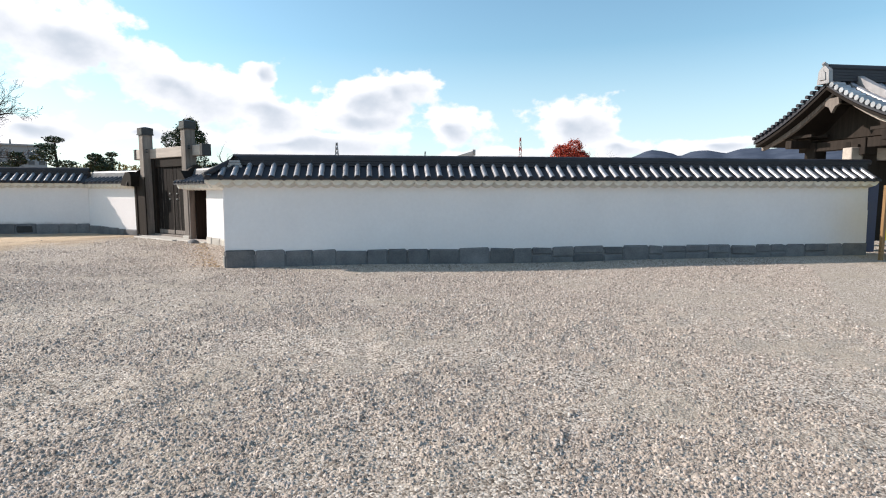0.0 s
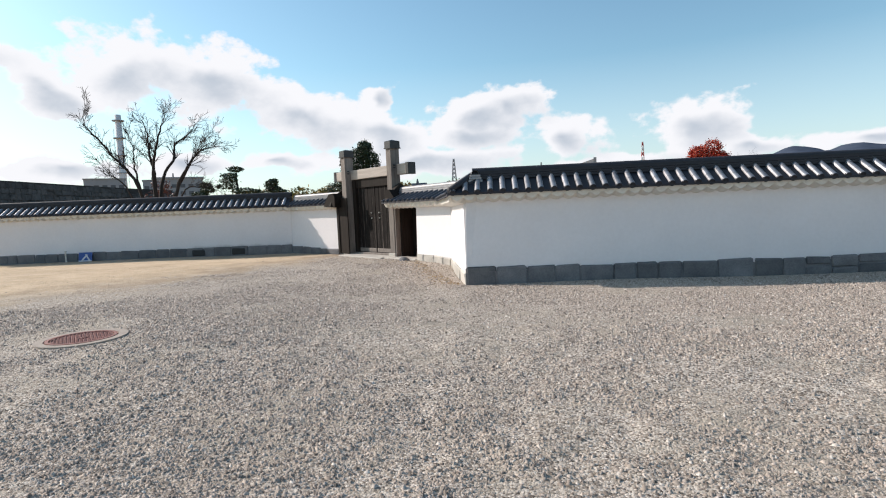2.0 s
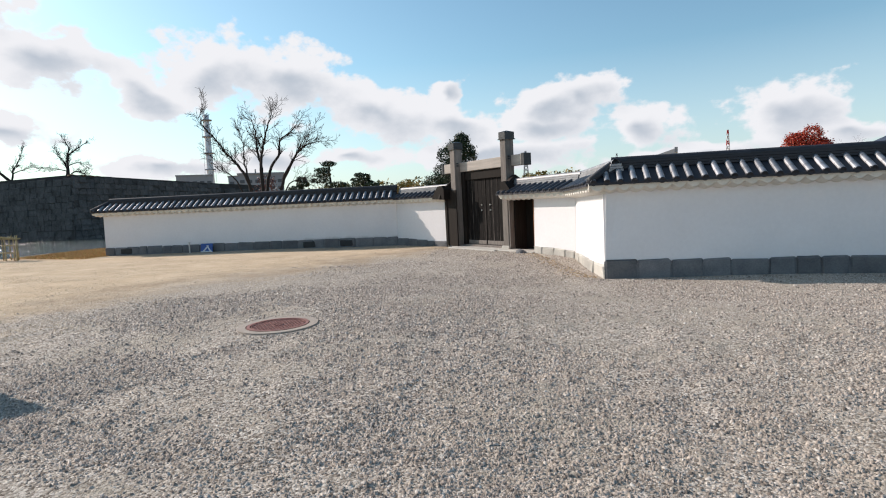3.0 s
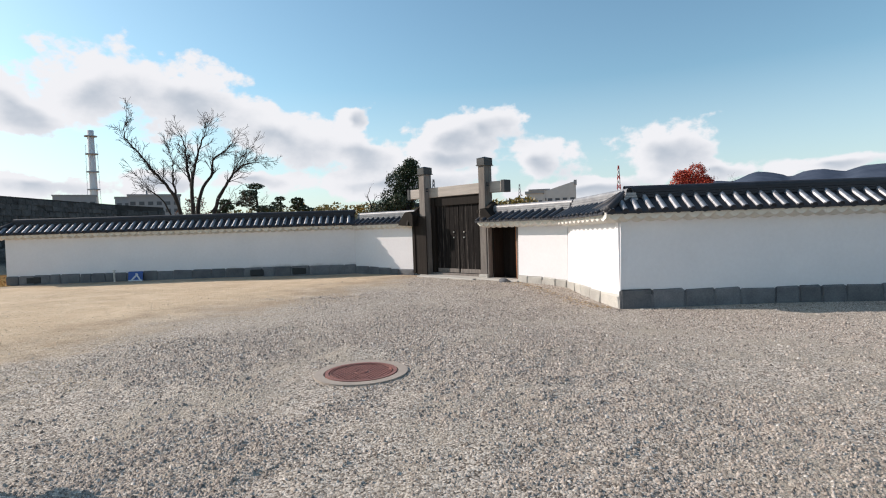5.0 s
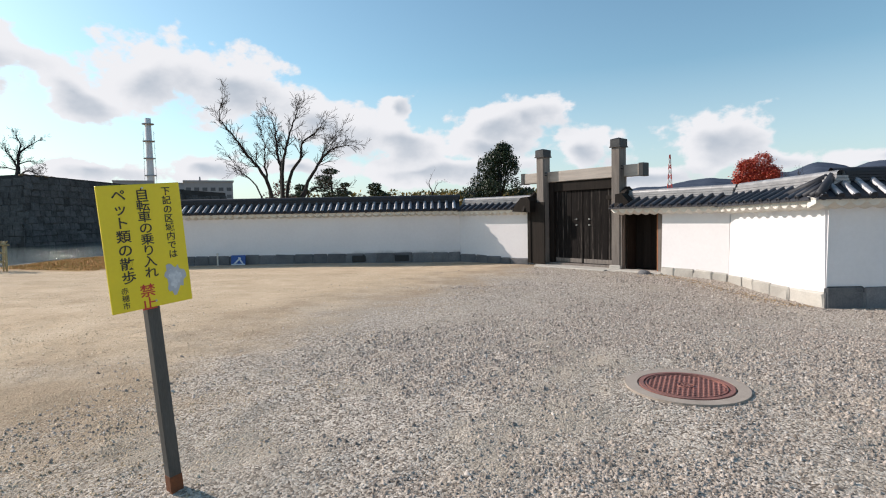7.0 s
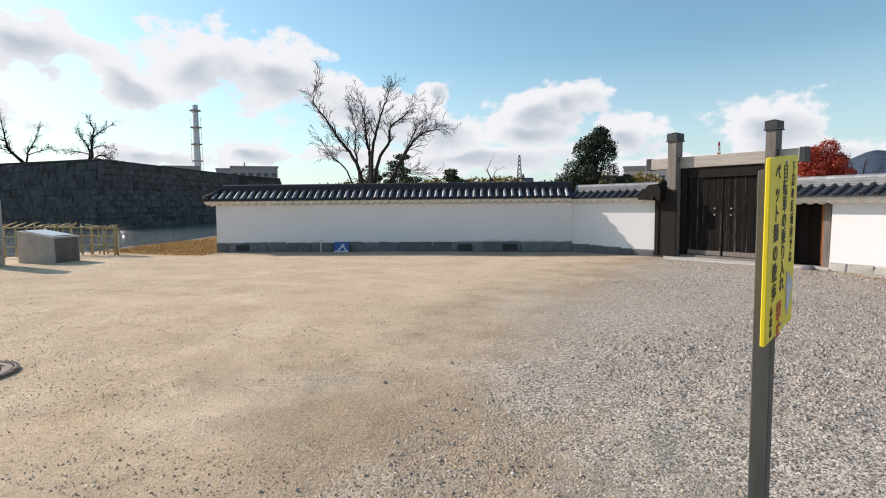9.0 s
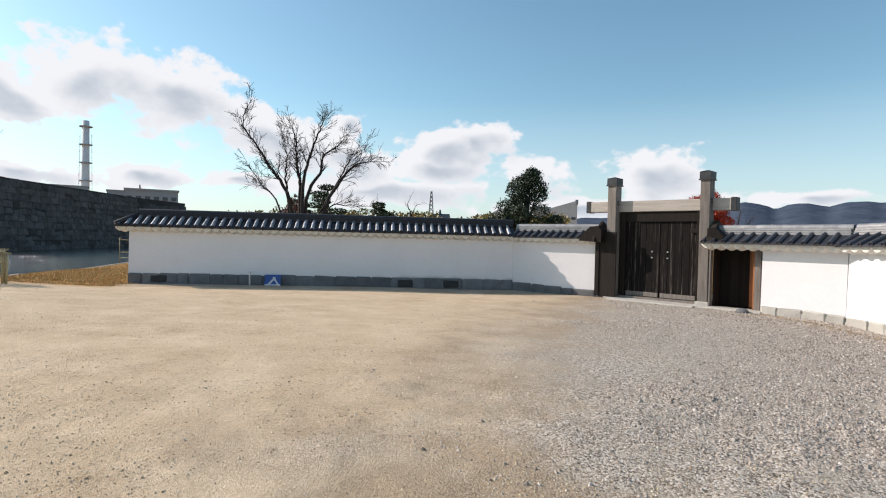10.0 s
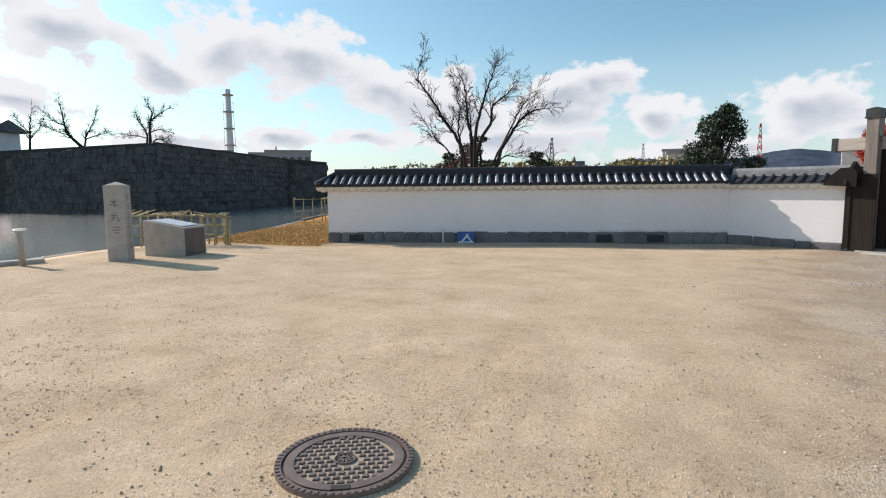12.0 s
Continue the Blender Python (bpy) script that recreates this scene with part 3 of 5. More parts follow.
        for q in ((0, 1, 2, 3), (7, 6, 5, 4), (0, 4, 5, 1), (1, 5, 6, 2), (2, 6, 7, 3), (3, 7, 4, 0)):
            bm.faces.new([vs[j] for j in q])
    part("ridge_course", bm, ridge_mat, root)
    cap = bmesh.new()
    tube(cap, (0, 0, 0), (0.3, 0, 0), 0.085, 0.0835, 10, caps=False)
    cme = bpy.data.meshes.new("ridge_tile")
    cap.to_mesh(cme)
    cap.free()
    cme.materials.append(ridge_mat)
    for p in cme.polygons:
        p.use_smooth = len(p.vertices) == 4
    x = x0
    tilt = math.degrees(math.atan2(eave1 - eave0, ln))
    while x < x1 - 0.1:
        o = new("ridge_tile", cme)
        o.parent = root
        o.matrix_local = pose(x, back, at(eave0, eave1, x) + rise + ridge_h - 0.05, 0, -tilt, 0)
        x += 0.295
    # plinth stones on a rough backing
    part("plinth_backing", bx(plaster0, ln, -0.014, 0.02, min(g0, g1) - 0.25, min(plinth0, plinth1) - 0.07), stone, root)
    x, i = plaster0, 0
    while x < ln - 0.02:
        w = min(rng.uniform(0.36, 0.78), ln - x)
        if ln - x - w < 0.25:
            w = ln - x
        h = at(plinth0, plinth1, x + w / 2) + rng.uniform(-0.016, 0.016)
        base = min(at(g0, g1, x), at(g0, g1, x + w)) - 0.15
        if h - base > 0.2:
            cut = rng.uniform(0.5, 0.7) if (name == "wall_south" and x > 6.0 and rng.random() < 0.4) else 1.0
            for lo, hi in ((0.0, cut), (cut, 1.0)):
                if hi - lo < 0.05:
                    continue
                sm = stone_mesh(w, (h - base) * (hi - lo) - (0.012 if cut < 1 and lo == 0 else 0), rng.uniform(0.025, 0.05), seed * 100 + i + int(lo * 50))
                sm.materials.append(stone)
                o = new("plinth_stone", sm)
                o.parent = root
                o.matrix_local = pose(x, 0, base + (h - base) * lo, 0, rng.uniform(-1.2, 1.2), 0)
        x, i = x + w, i + 1
    # drain openings as dark blocks, the hole's shade put into their colour
    for vx in vents:
        z = at(g0, g1, vx)
        part("plinth_vent", bx(vx - 0.27, vx + 0.27, -0.06, 0.02, z + 0.04, z + 0.30, bevel=0.04), VENT, root, "dark block painting the shade of a drain opening")
    return root


A0, A1 = (-4.83, 12.09), (11.0, 14.23)
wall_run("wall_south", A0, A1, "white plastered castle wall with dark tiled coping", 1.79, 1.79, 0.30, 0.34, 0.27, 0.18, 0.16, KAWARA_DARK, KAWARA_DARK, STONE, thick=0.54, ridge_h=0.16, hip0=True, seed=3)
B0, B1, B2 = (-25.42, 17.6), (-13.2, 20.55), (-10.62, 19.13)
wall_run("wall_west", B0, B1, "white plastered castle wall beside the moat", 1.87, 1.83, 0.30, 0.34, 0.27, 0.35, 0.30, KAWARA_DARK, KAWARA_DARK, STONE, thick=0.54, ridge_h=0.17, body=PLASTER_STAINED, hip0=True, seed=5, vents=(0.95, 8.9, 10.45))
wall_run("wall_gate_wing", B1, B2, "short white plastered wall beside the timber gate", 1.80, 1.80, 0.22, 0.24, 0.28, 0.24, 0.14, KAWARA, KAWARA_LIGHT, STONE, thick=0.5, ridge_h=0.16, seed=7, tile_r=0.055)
C0, C1, C2 = (-6.88, 16.36), (-5.70, 14.95), A0
CQ = (-8.0, 17.2)
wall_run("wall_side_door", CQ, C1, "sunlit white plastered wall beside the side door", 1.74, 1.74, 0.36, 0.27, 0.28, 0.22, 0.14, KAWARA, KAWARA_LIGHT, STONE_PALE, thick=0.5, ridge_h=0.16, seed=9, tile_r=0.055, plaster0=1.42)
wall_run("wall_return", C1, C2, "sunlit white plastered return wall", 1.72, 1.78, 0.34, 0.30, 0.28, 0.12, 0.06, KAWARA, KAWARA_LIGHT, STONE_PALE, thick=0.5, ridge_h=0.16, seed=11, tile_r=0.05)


# ---- timber gate between the walls ----
def gate():
    u = Vector((0.803, -0.596, 0))
    root = empty("timber_gate", Matrix.Translation((-10.61, 19.13, 0)) @ Matrix.Rotation(math.atan2(u.y, u.x), 4, "Z"),
                 "weathered timber castle gate with two closed plank doors", "gate")
    g = -0.05
    for x0, wide, tall in ((0.32, 0.28, 3.42), (3.05, 0.26, 3.45)):
        post = part("gate_post", bx(x0, x0 + wide, 0.02, 0.36, g, tall, bevel=0.012), WOOD_GREY, root, "silvered square timber post")
        bm = bx(x0 - 0.025, x0 + wide + 0.025, -0.005, 0.385, tall - 0.02, tall + 0.20, bevel=0.008)
        box(bm, x0 - 0.04, x0 + wide + 0.04, -0.02, 0.40, tall - 0.03, tall + 0.0)
        vs = [bm.verts.new(c) for c in ((x0 - 0.03, -0.01, tall + 0.2), (x0 + wide + 0.03, -0.01, tall + 0.2), (x0 + wide + 0.03, 0.39, tall + 0.2), (x0 - 0.03, 0.39, tall + 0.2), (x0 + wide / 2, 0.19, tall + 0.255))]
        for a, b in ((0, 1), (1, 2), (2, 3), (3, 0)):
            bm.faces.new((vs[a], vs[b], vs[4]))
        part("post_cap", bm, COPPER, post, "blackened copper cap")
        for dx, zz in ((wide + 0.015, 2.9), (wide + 0.015, 2.82), (-0.015, 2.9), (-0.015, 2.82)):
            bm = bmesh.new()
            tube(bm, (x0 + dx, 0.1, zz), (x0 + dx, 0.16, zz), 0.022, 0.022, 6)
            part("peg", bm, COPPER, post)
        part("footing", bx(x0 - 0.05, x0 + wide + 0.05, -0.03, 0.40, g - 0.1, g + 0.16 if x0 > 1 else g + 0.06, bevel=0.015), STONE_PALE, root, "pale stone footing")
    beam = part("beam", bx(-0.40, 3.78, 0.24, 0.50, 2.60, 2.93, bevel=0.015), WOOD_BEAM, root, "long silvered cross beam")
    for x0, x1 in ((-0.52, -0.39), (3.77, 3.91)):
        part("beam_cap", bx(x0, x1, 0.22, 0.52, 2.585, 2.95, bevel=0.006), COPPER, beam, "dark copper end cap")
    # dark frame round the doors
    # dark board added over the left post's lower part to stand for its shade
    part("side_board", bx(0.10, 0.66, -0.03, 0.015, g + 0.05, 1.98, bevel=0.008), WOOD_DARK, root)
    part("side_post", bx(-0.02, 0.12, -0.06, 0.20, g + 0.08, 1.98, bevel=0.01), WOOD_DARK, root)
    part("jamb", bx(0.62, 0.80, 0.26, 0.46, g, 2.6, bevel=0.01), WOOD_DARK, root)
    part("jamb", bx(2.90, 3.04, 0.26, 0.46, g, 2.6, bevel=0.01), WOOD_DARK, root)
    part("lintel", bx(0.62, 3.04, 0.30, 0.46, 2.30, 2.6, bevel=0.01), WOOD_DARK, root)
    part("threshold", bx(0.62, 3.04, 0.22, 0.5, g, g + 0.11, bevel=0.01), WOOD_GREY, root)
    for k, (a, b) in enumerate(((0.80, 1.84), (1.86, 2.90))):
        leaf = part("door_leaf", bx(a, b, 0.40, 0.44, g + 0.12, 2.30), WOOD_DARK, root, "dark streaked plank door leaf")
        n = 5
        for i in range(n):
            w = (b - a) / n
            pl = part("plank", bx(a + i * w + 0.004, a + (i + 1) * w - 0.004, 0.355 + 0.004 * (i % 2), 0.40, g + 0.12, 2.30, bevel=0.004), DOORWOOD, leaf)
        part("rail", bx(a + 0.02, b - 0.02, 0.335, 0.356, g + 0.13, g + 0.26, bevel=0.005), WOOD_GREY, leaf)
        sx = b - 0.22 if k == 0 else a + 0.22
        for zz in (1.24, 1.42):
            bm = bmesh.new()
            tube(bm, (sx, 0.36, zz), (sx, 0.32, zz), 0.026, 0.02, 8)
            part("stud", bm, IRON, leaf, "pale iron door stud")
    # latch wood near the top of the leaf
    part("bar_bracket", bx(2.72, 3.0, 0.25, 0.33, 1.98, 2.10, bevel=0.01), WOOD_DARK, root)
    # shaped end boards of the small roofs
    for x0, x1, flip in ((-0.28, 0.30, 1), (3.36, 3.50, -1)):
        bm = bmesh.new()
        pr = [(-0.36, 1.70), (-0.30, 1.86), (0.0, 2.16), (0.22, 2.32), (0.44, 2.2), (0.80, 1.86), (0.86, 1.70), (0.62, 1.76), (0.22, 1.95), (-0.12, 1.76)]
        prism(bm, pr, x0 if flip < 0 else 0.02, x1 if flip < 0 else 0.10)
        part("gable_board", bm, WOOD_DARK, root, "dark shaped gable board")
    bm = bmesh.new()
    prism(bm, [(-0.30, 1.72), (0.22, 2.18), (0.74, 1.72)], -0.02, 0.30)
    part("roof_end", bm, WOOD_DARK, root)
    for outline in ([(-0.46, 1.70), (0.30, 1.66), (0.30, 2.02), (0.20, 2.16), (-0.08, 2.14), (-0.36, 1.88)], [(3.37, 1.72), (3.62, 1.70), (3.78, 1.88), (3.56, 2.12), (3.37, 2.10)]):
        bm = bmesh.new()
        a = [bm.verts.new((x, -0.30, z)) for x, z in outline]
        b = [bm.verts.new((x, 0.0, z)) for x, z in outline]
        bm.faces.new(a)
        bm.faces.new(b[::-1])
        for i in range(len(a)):
            j = (i + 1) % len(a)
            bm.faces.new((a[i], b[i], b[j], a[j]))
        part("eave_bracket", bm, WOOD_DARK, root, "dark shaped eave bracket")
    # side door
    part("side_lintel", bx(3.36, 4.60, 0.06, 0.24, 1.62, 1.76, bevel=0.01), WOOD_DARK, root)
    part("side_jamb", bx(3.315, 3.37, 0.04, 0.22, g, 1.62, bevel=0.01), WOOD_GREY, root)
    part("side_jamb", bx(4.44, 4.58, 0.03, 0.24, g, 1.62, bevel=0.01), WOOD_GREY, root, "silvered jamb")
    # right lining coloured as if the sun reached it
    part("side_lining", bx(4.40, 4.44, 0.06, 0.75, g, 1.66), WOOD_SUNLIT, root, "boarded reveal with sunlight painted in orange")
    part("side_lining", bx(3.37, 3.41, 0.23, 0.75, g, 1.66), WOOD_DARK, root)
    part("side_ceiling", bx(3.36, 4.6, 0.24, 0.80, 1.66, 1.72), WOOD_DARK, root)
    leaf = part("side_door", bx(3.41, 4.40, 0.70, 0.74, g + 0.06, 1.66), WOOD_DARK, root, "dark narrow plank door")
    for i in range(4):
        # last plank in the same painted sunlight
        part("plank", bx(3.415 + i * 0.246, 3.655 + i * 0.246, 0.68, 0.70, g + 0.06, 1.65, bevel=0.004), WOOD_DARK if i < 3 else WOOD_SUNLIT, leaf)
    # closing board behind, so that no daylight shows between doors and walls
    part("back_board", bx(3.30, 4.75, 0.80, 0.84, g - 0.1, 1.9), WOOD_DARK, root)
    return root


gate()
gm = Matrix.Translation((-10.61, 19.13, 0)) @ Matrix.Rotation(math.atan2(-0.596, 0.803), 4, "Z")
bm = bmesh.new()
box(bm, 0.55, 3.1, -0.42, 0.24, -0.15, 0.0, bevel=0.015)
s = link("door_step", bm, STONE_PALE)
s.matrix_world = gm
tagged(s, "pale flat stone step before the gate", "step")
s = link("door_step", bx(3.1, 4.7, -0.30, 0.22, -0.2, 0.01, bevel=0.02), STONE_PALE)
s.matrix_world = gm
tagged(s, "pale stone sill of the side door", "step")
bm = bmesh.new()
bmesh.ops.create_icosphere(bm, subdivisions=2, radius=0.14)
for v in bm.verts:
    v.co = Vector((v.co.x * 1.2, v.co.y, v.co.z * 0.75)) * (1 + 0.18 * noise.noise(v.co * 9))
s = link("rock", bm, STONE, smooth=True)
s.matrix_world = gm @ pose(4.32, -0.42, -0.02)
tagged(s, "small grey stone beside the side door", "rock")


# ---- large gatehouse beyond the wall's end ----
def gatehouse():
    root = empty("gatehouse", Matrix.Translation((10.42, 15.35, 0)) @ Matrix.Rotation(math.atan2(2.14, 15.83), 4, "Z"),
                 "dark timber castle gatehouse with a curved tiled gable roof", "gatehouse")
    ln, half, zt, ze = 7.5, 2.74, 4.45, 3.10
    prof = lambda k: (half * k, zt - (zt - ze) * (1.38 * k - 0.38 * k * k))
    for side in (-1, 1):
        bm = bmesh.new()
        n = 8
        top = [prof(i / n) for i in range(n + 1)]
        out = [(side * y, z) for y, z in top] + [(side * y, z - 0.10) for y, z in top[::-1]]
        prism(bm, out, 0, ln)
        part("roof_slope", bm, KAWARA_DARK, root)
        bm = bmesh.new()
        out = [(side * y, z - 0.10) for y, z in top] + [(side * y, z - 0.30 - 0.06 * (1 - abs(2 * i / n - 1))) for i, (y, z) in list(enumerate(top))[::-1]]
        prism(bm, out, 0.30, 0.40)
        # near board painted lit with paler timber, far board shaded with darker
        part("bargeboard", bm, WOOD_BEAM if side < 0 else WOOD_GREY, root, "curved silvered bargeboard with light set by its timber tone")
        bm = bmesh.new()
        out = [(side * y * 0.98, z - 0.12) for y, z in top] + [(side * y * 0.98, z - 0.20) for y, z in top[::-1]]
        prism(bm, out, 0.03, ln)
        part("roof_boarding", bm, WOOD_DARK, root)
        # verge tiles along the gable and round tiles down the slope
        tm = bmesh.new()
        tube(tm, (-0.07, 0, 0), (0.3, 0, 0), 0.07 if side < 0 else 0.055, 0.07 if side < 0 else 0.055, 10)
        tme = bpy.data.meshes.new("verge_tile")
        tm.to_mesh(tme)
        tm.free()
        # near verge painted as lit, far verge as shaded
        tme.materials.append(TILE_GLINT if side < 0 else KAWARA_DARK)
        for i in range(17):
            y, z = prof((i + 0.6) / 17)
            o = new("verge_tile", tme)
            o.parent = root
            o.location = (0, side * y, z + 0.06)
        for r in range(1, 26):
            bm = bmesh.new()
            x = 0.35 + r * 0.28
            for (ya, za), (yb, zb) in zip(top, top[1:]):
                tube(bm, (x, side * ya, za + 0.02), (x, side * yb, zb + 0.02), 0.07, 0.075, 7, caps=False)
            tube(bm, (x, side * half, ze + 0.02), (x, side * (half + 0.03), ze + 0.01), 0.085, 0.085, 8)
            part("roof_tile", bm, TILE_GLINT, root, "", True)
        # descending ridge with plaster joints
        bm = bmesh.new()
        out = [(side * y, z + 0.06) for y, z in top[:7]] + [(side * y, z + 0.26) for y, z in top[:7][::-1]]
        prism(bm, out, 0.78, 0.98)
        part("descending_ridge", bm, KAWARA_LIGHT, root, "pale descending ridge with plaster joints")
        for i in range(14):
            part("rafter", bx(0.5 + i * 0.5, 0.58 + i * 0.5, min(side * half * 0.35, side * half * 0.97), max(side * half * 0.35, side * half * 0.97), ze - 0.02, ze + 0.06), WOOD_DARK, root)
    bm = bmesh.new()
    for k in range(4):
        box(bm, 0.02 + k * 0.004, ln, -0.2 + k * 0.02, 0.2 - k * 0.02, zt + 0.0 + k * 0.08, zt + 0.07 + k * 0.08)
    tube(bm, (0.0, 0, zt + 0.38), (ln, 0, zt + 0.38), 0.1, 0.1, 10)
    part("main_ridge", bm, KAWARA_DARK, root)
    bm = bmesh.new()
    prism(bm, [(-0.20, zt - 0.05), (0.20, zt - 0.05), (0.17, zt + 0.3), (0.0, zt + 0.46), (-0.17, zt + 0.3)], -0.10, 0.02)
    prism(bm, [(-0.10, zt + 0.05), (0.10, zt + 0.05), (0.08, zt + 0.25), (0.0, zt + 0.32), (-0.08, zt + 0.25)], -0.13, -0.10)
    tube(bm, (-0.02, 0, zt + 0.42), (-0.12, 0, zt + 0.5), 0.07, 0.05, 8)
    part("ridge_end_tile", bm, KAWARA_LIGHT, root, "pale crested ridge-end tile")
    bm = bmesh.new()
    prism(bm, [(-0.2, zt - 0.42), (0.2, zt - 0.42), (0.24, zt - 0.6), (0.1, zt - 0.66), (0.0, zt - 0.82), (-0.1, zt - 0.66), (-0.24, zt - 0.6)], 0.22, 0.30)
    part("gable_pendant", bm, WOOD_GREY, root, "carved timber gable pendant")
    # gable infill, beams and posts
    bm = bmesh.new()
    prism(bm, [(-1.5, ze - 0.1), (1.5, ze - 0.1), (0, zt - 0.2)], 1.2, 1.3)
    part("gable_wall", bm, WOOD_DARK, root)
    for y, z, h in ((0, zt - 0.35, 0.22), (-1.6, ze - 0.08, 0.24), (1.6, ze - 0.08, 0.24)):
        part("purlin", bx(0.3, ln, y - 0.12, y + 0.12, z - h, z, bevel=0.01), WOOD_DARK, root)
    part("tie_beam", bx(1.0, 1.3, -2.0, 2.0, ze - 0.42, ze - 0.15, bevel=0.015), WOOD_DARK, root)
    for i in range(3):
        part("bracket_arm", bx(0.75 + 0.12 * i, 1.1, -0.6 + 0.35 * i, -0.42 + 0.35 * i, ze - 0.62 + 0.1 * i, ze - 0.42 + 0.1 * i, bevel=0.01), WOOD_DARK, root)
    for x in (1.15, 5.6):
        for y in (-0.2, 1.5):
            part("post", bx(x - 0.2, x + 0.2, y - 0.2, y + 0.2, -0.1, ze - 0.15, bevel=0.015), WOOD_DARK, root)
    part("cross_beam", bx(0.6, 6.3, -0.35, -0.05, ze - 0.75, ze - 0.42, bevel=0.015), WOOD_BEAM, root)
    part("door_leaf", bx(1.35, 5.4, -0.05, 0.05, 0.1, ze - 0.75), WOOD_DARK, root)
    return root


gatehouse()

NAVY = mat("navy_board", (0.03, 0.045, 0.12), 0.5, second=(0.02, 0.03, 0.09), bump=0.05)
OCHRE = mat("ochre_timber", (0.26, 0.15, 0.06), 0.6, second=(0.17, 0.095, 0.04), scale=3, grain=30, stretch=(6, 6, 0.5), bump=0.2)
YELLOW = mat("yellow_sign_paint", (0.85, 0.66, 0.02), 0.45, second=(0.80, 0.60, 0.02), scale=3, grain=60, bump=0.03)
nb = empty("notice_stand", Matrix.Translation((10.5, 13.1, gh(10.5, 13.1))) @ Matrix.Rotation(0.13, 4, "Z"), "ochre timber notice stand with a yellow notice", "notice stand")
for x in (0.0, 1.1):
    part("post", bx(x - 0.04, x + 0.04, -0.04, 0.04, -0.1, 1.72, bevel=0.006), OCHRE, nb)
part("top_rail", bx(-0.04, 1.22, -0.04, 0.04, 1.70, 1.79, bevel=0.006), OCHRE, nb)
part("bottom_rail", bx(0.05, 1.05, -0.02, 0.02, 0.42, 0.48), IRON, nb)
part("notice_panel", bx(0.05, 1.05, -0.015, 0.015, 0.48, 1.6), YELLOW, nb, "faded yellow notice panel")
nv = link("board_panel", bx(0.0, 0.30, 0.06, 0.12, -0.1, 1.70, bevel=0.01), NAVY)
nv.matrix_world = Matrix.Translation((10.98, 14.2, 0.02)) @ Matrix.Rotation(0.13, 4, "Z")
tagged(nv, "dark navy board beside the wall's end", "board")


# ---- bastion and its stone faces across the moat ----
FORT = mat("dark_rampart_stone", (0.152, 0.146, 0.144), 0.95, spec=0.1, second=(0.052, 0.05, 0.05), scale=0.8, grain=6, bump=0.6, dist=0.05, rand=0.13)
FORTCORE = mat("rampart_core", (0.075, 0.072, 0.07), 0.95, spec=0.1, second=(0.035, 0.033, 0.032), scale=1.5, grain=10)
RUST = mat("dry_bank_grass", (0.20, 0.12, 0.06), 0.95, second=(0.10, 0.075, 0.04), scale=0.6, grain=5)
FPTS = [(-160, 40.5), (-79.5, 41.0), (-57.5, 40.6), (-64.1, 69.5), (-60.9, 75.2), (-100.0, 112.0)]


def rampart():
    root = empty("rampart_wall", Matrix.Translation((0, 0, 0)), "tall dark battered stone rampart across the moat", "rampart", kind="structure")
    rng = random.Random(4)
    zt = 6.25
    bm = bmesh.new()
    top, low = [], []
    for i, (x, y) in enumerate(FPTS):
        z = zt - (0.35 if i >= 4 else 0.0)
        cx, cy = x - 6, y + 12
        top.append(bm.verts.new((x + (cx - x) * 0.06, y + (cy - y) * 0.06, z)))
        low.append(bm.verts.new((x, y, -2.0)))
    back = [bm.verts.new((-160, 160, zt)), bm.verts.new((-130, 160, zt))]
    for k in range(len(FPTS) - 1):
        bm.faces.new((low[k], low[k + 1], top[k + 1], top[k]))
    bm.faces.new(top + back[::-1])
    part("rampart_core", bm, FORTCORE, root)
    # squared blocks laid in courses on the faces turned to the yard
    shapes = []
    for w in (0.6, 0.75, 0.9, 1.1, 1.3, 1.5, 0.8, 1.0):
        b2 = bmesh.new()
        box(b2, -0.01, w + 0.01, -0.08, 0.1, -0.02, rng.uniform(0.6, 0.8), bevel=0.09)
        for v in b2.verts:
            v.co += Vector((rng.uniform(-1, 1), rng.uniform(-1, 1), rng.uniform(-1, 1))) * 0.045
        bmesh.ops.recalc_face_normals(b2, faces=b2.faces)
        me = bpy.data.meshes.new("rampart_block")
        b2.to_mesh(me)
        b2.free()
        me.materials.append(FORT)
        shapes.append((w, me))
    rest_v, rest_f = [], []
    count = 0
    for k in range(1, len(FPTS) - 2):
        a, b = Vector((*FPTS[k], 0)), Vector((*FPTS[k + 1], 0))
        z = -0.65
        while z < zt - 0.72 - (0.35 if k >= 3 else 0):
            lift = (z + 2.0) / (zt + 2.0)
            pa = a.lerp(Vector((a.x - 0.36, a.y + 0.72, 0)), lift)
            pb = b.lerp(Vector((b.x - 0.36, b.y + 0.72, 0)), lift)
            x = -rng.uniform(0, 0.6) if k != 2 else 0.0
            while x < (pb - pa).length - 0.4:
                w, me = shapes[rng.randrange(8)]
                if x >= 0 and x + w < (pb - pa).length + 0.4:
                    m = Matrix.Translation(pa + (pb - pa).normalized() * x + Vector((0, 0, z))) @ Matrix.Rotation(math.atan2((pb - pa).y, (pb - pa).x), 4, "Z") @ pose(0, rng.uniform(-0.02, 0.03), 0, rng.uniform(-7, -3), rng.uniform(-2.5, 2.5), rng.uniform(-1.5, 1.5))
                    if k == 2 and count < 300:
                        o = new("rampart_block", me)
                        o.parent = root
                        o.matrix_local = m
                        count += 1
                    else:
                        n0 = len(rest_v)
                        rest_v.extend([m @ v.co for v in me.vertices])
                        rest_f.extend([tuple(n0 + i for i in p.vertices) for p in me.polygons])
                x += w
            z += rng.uniform(0.5, 0.68)
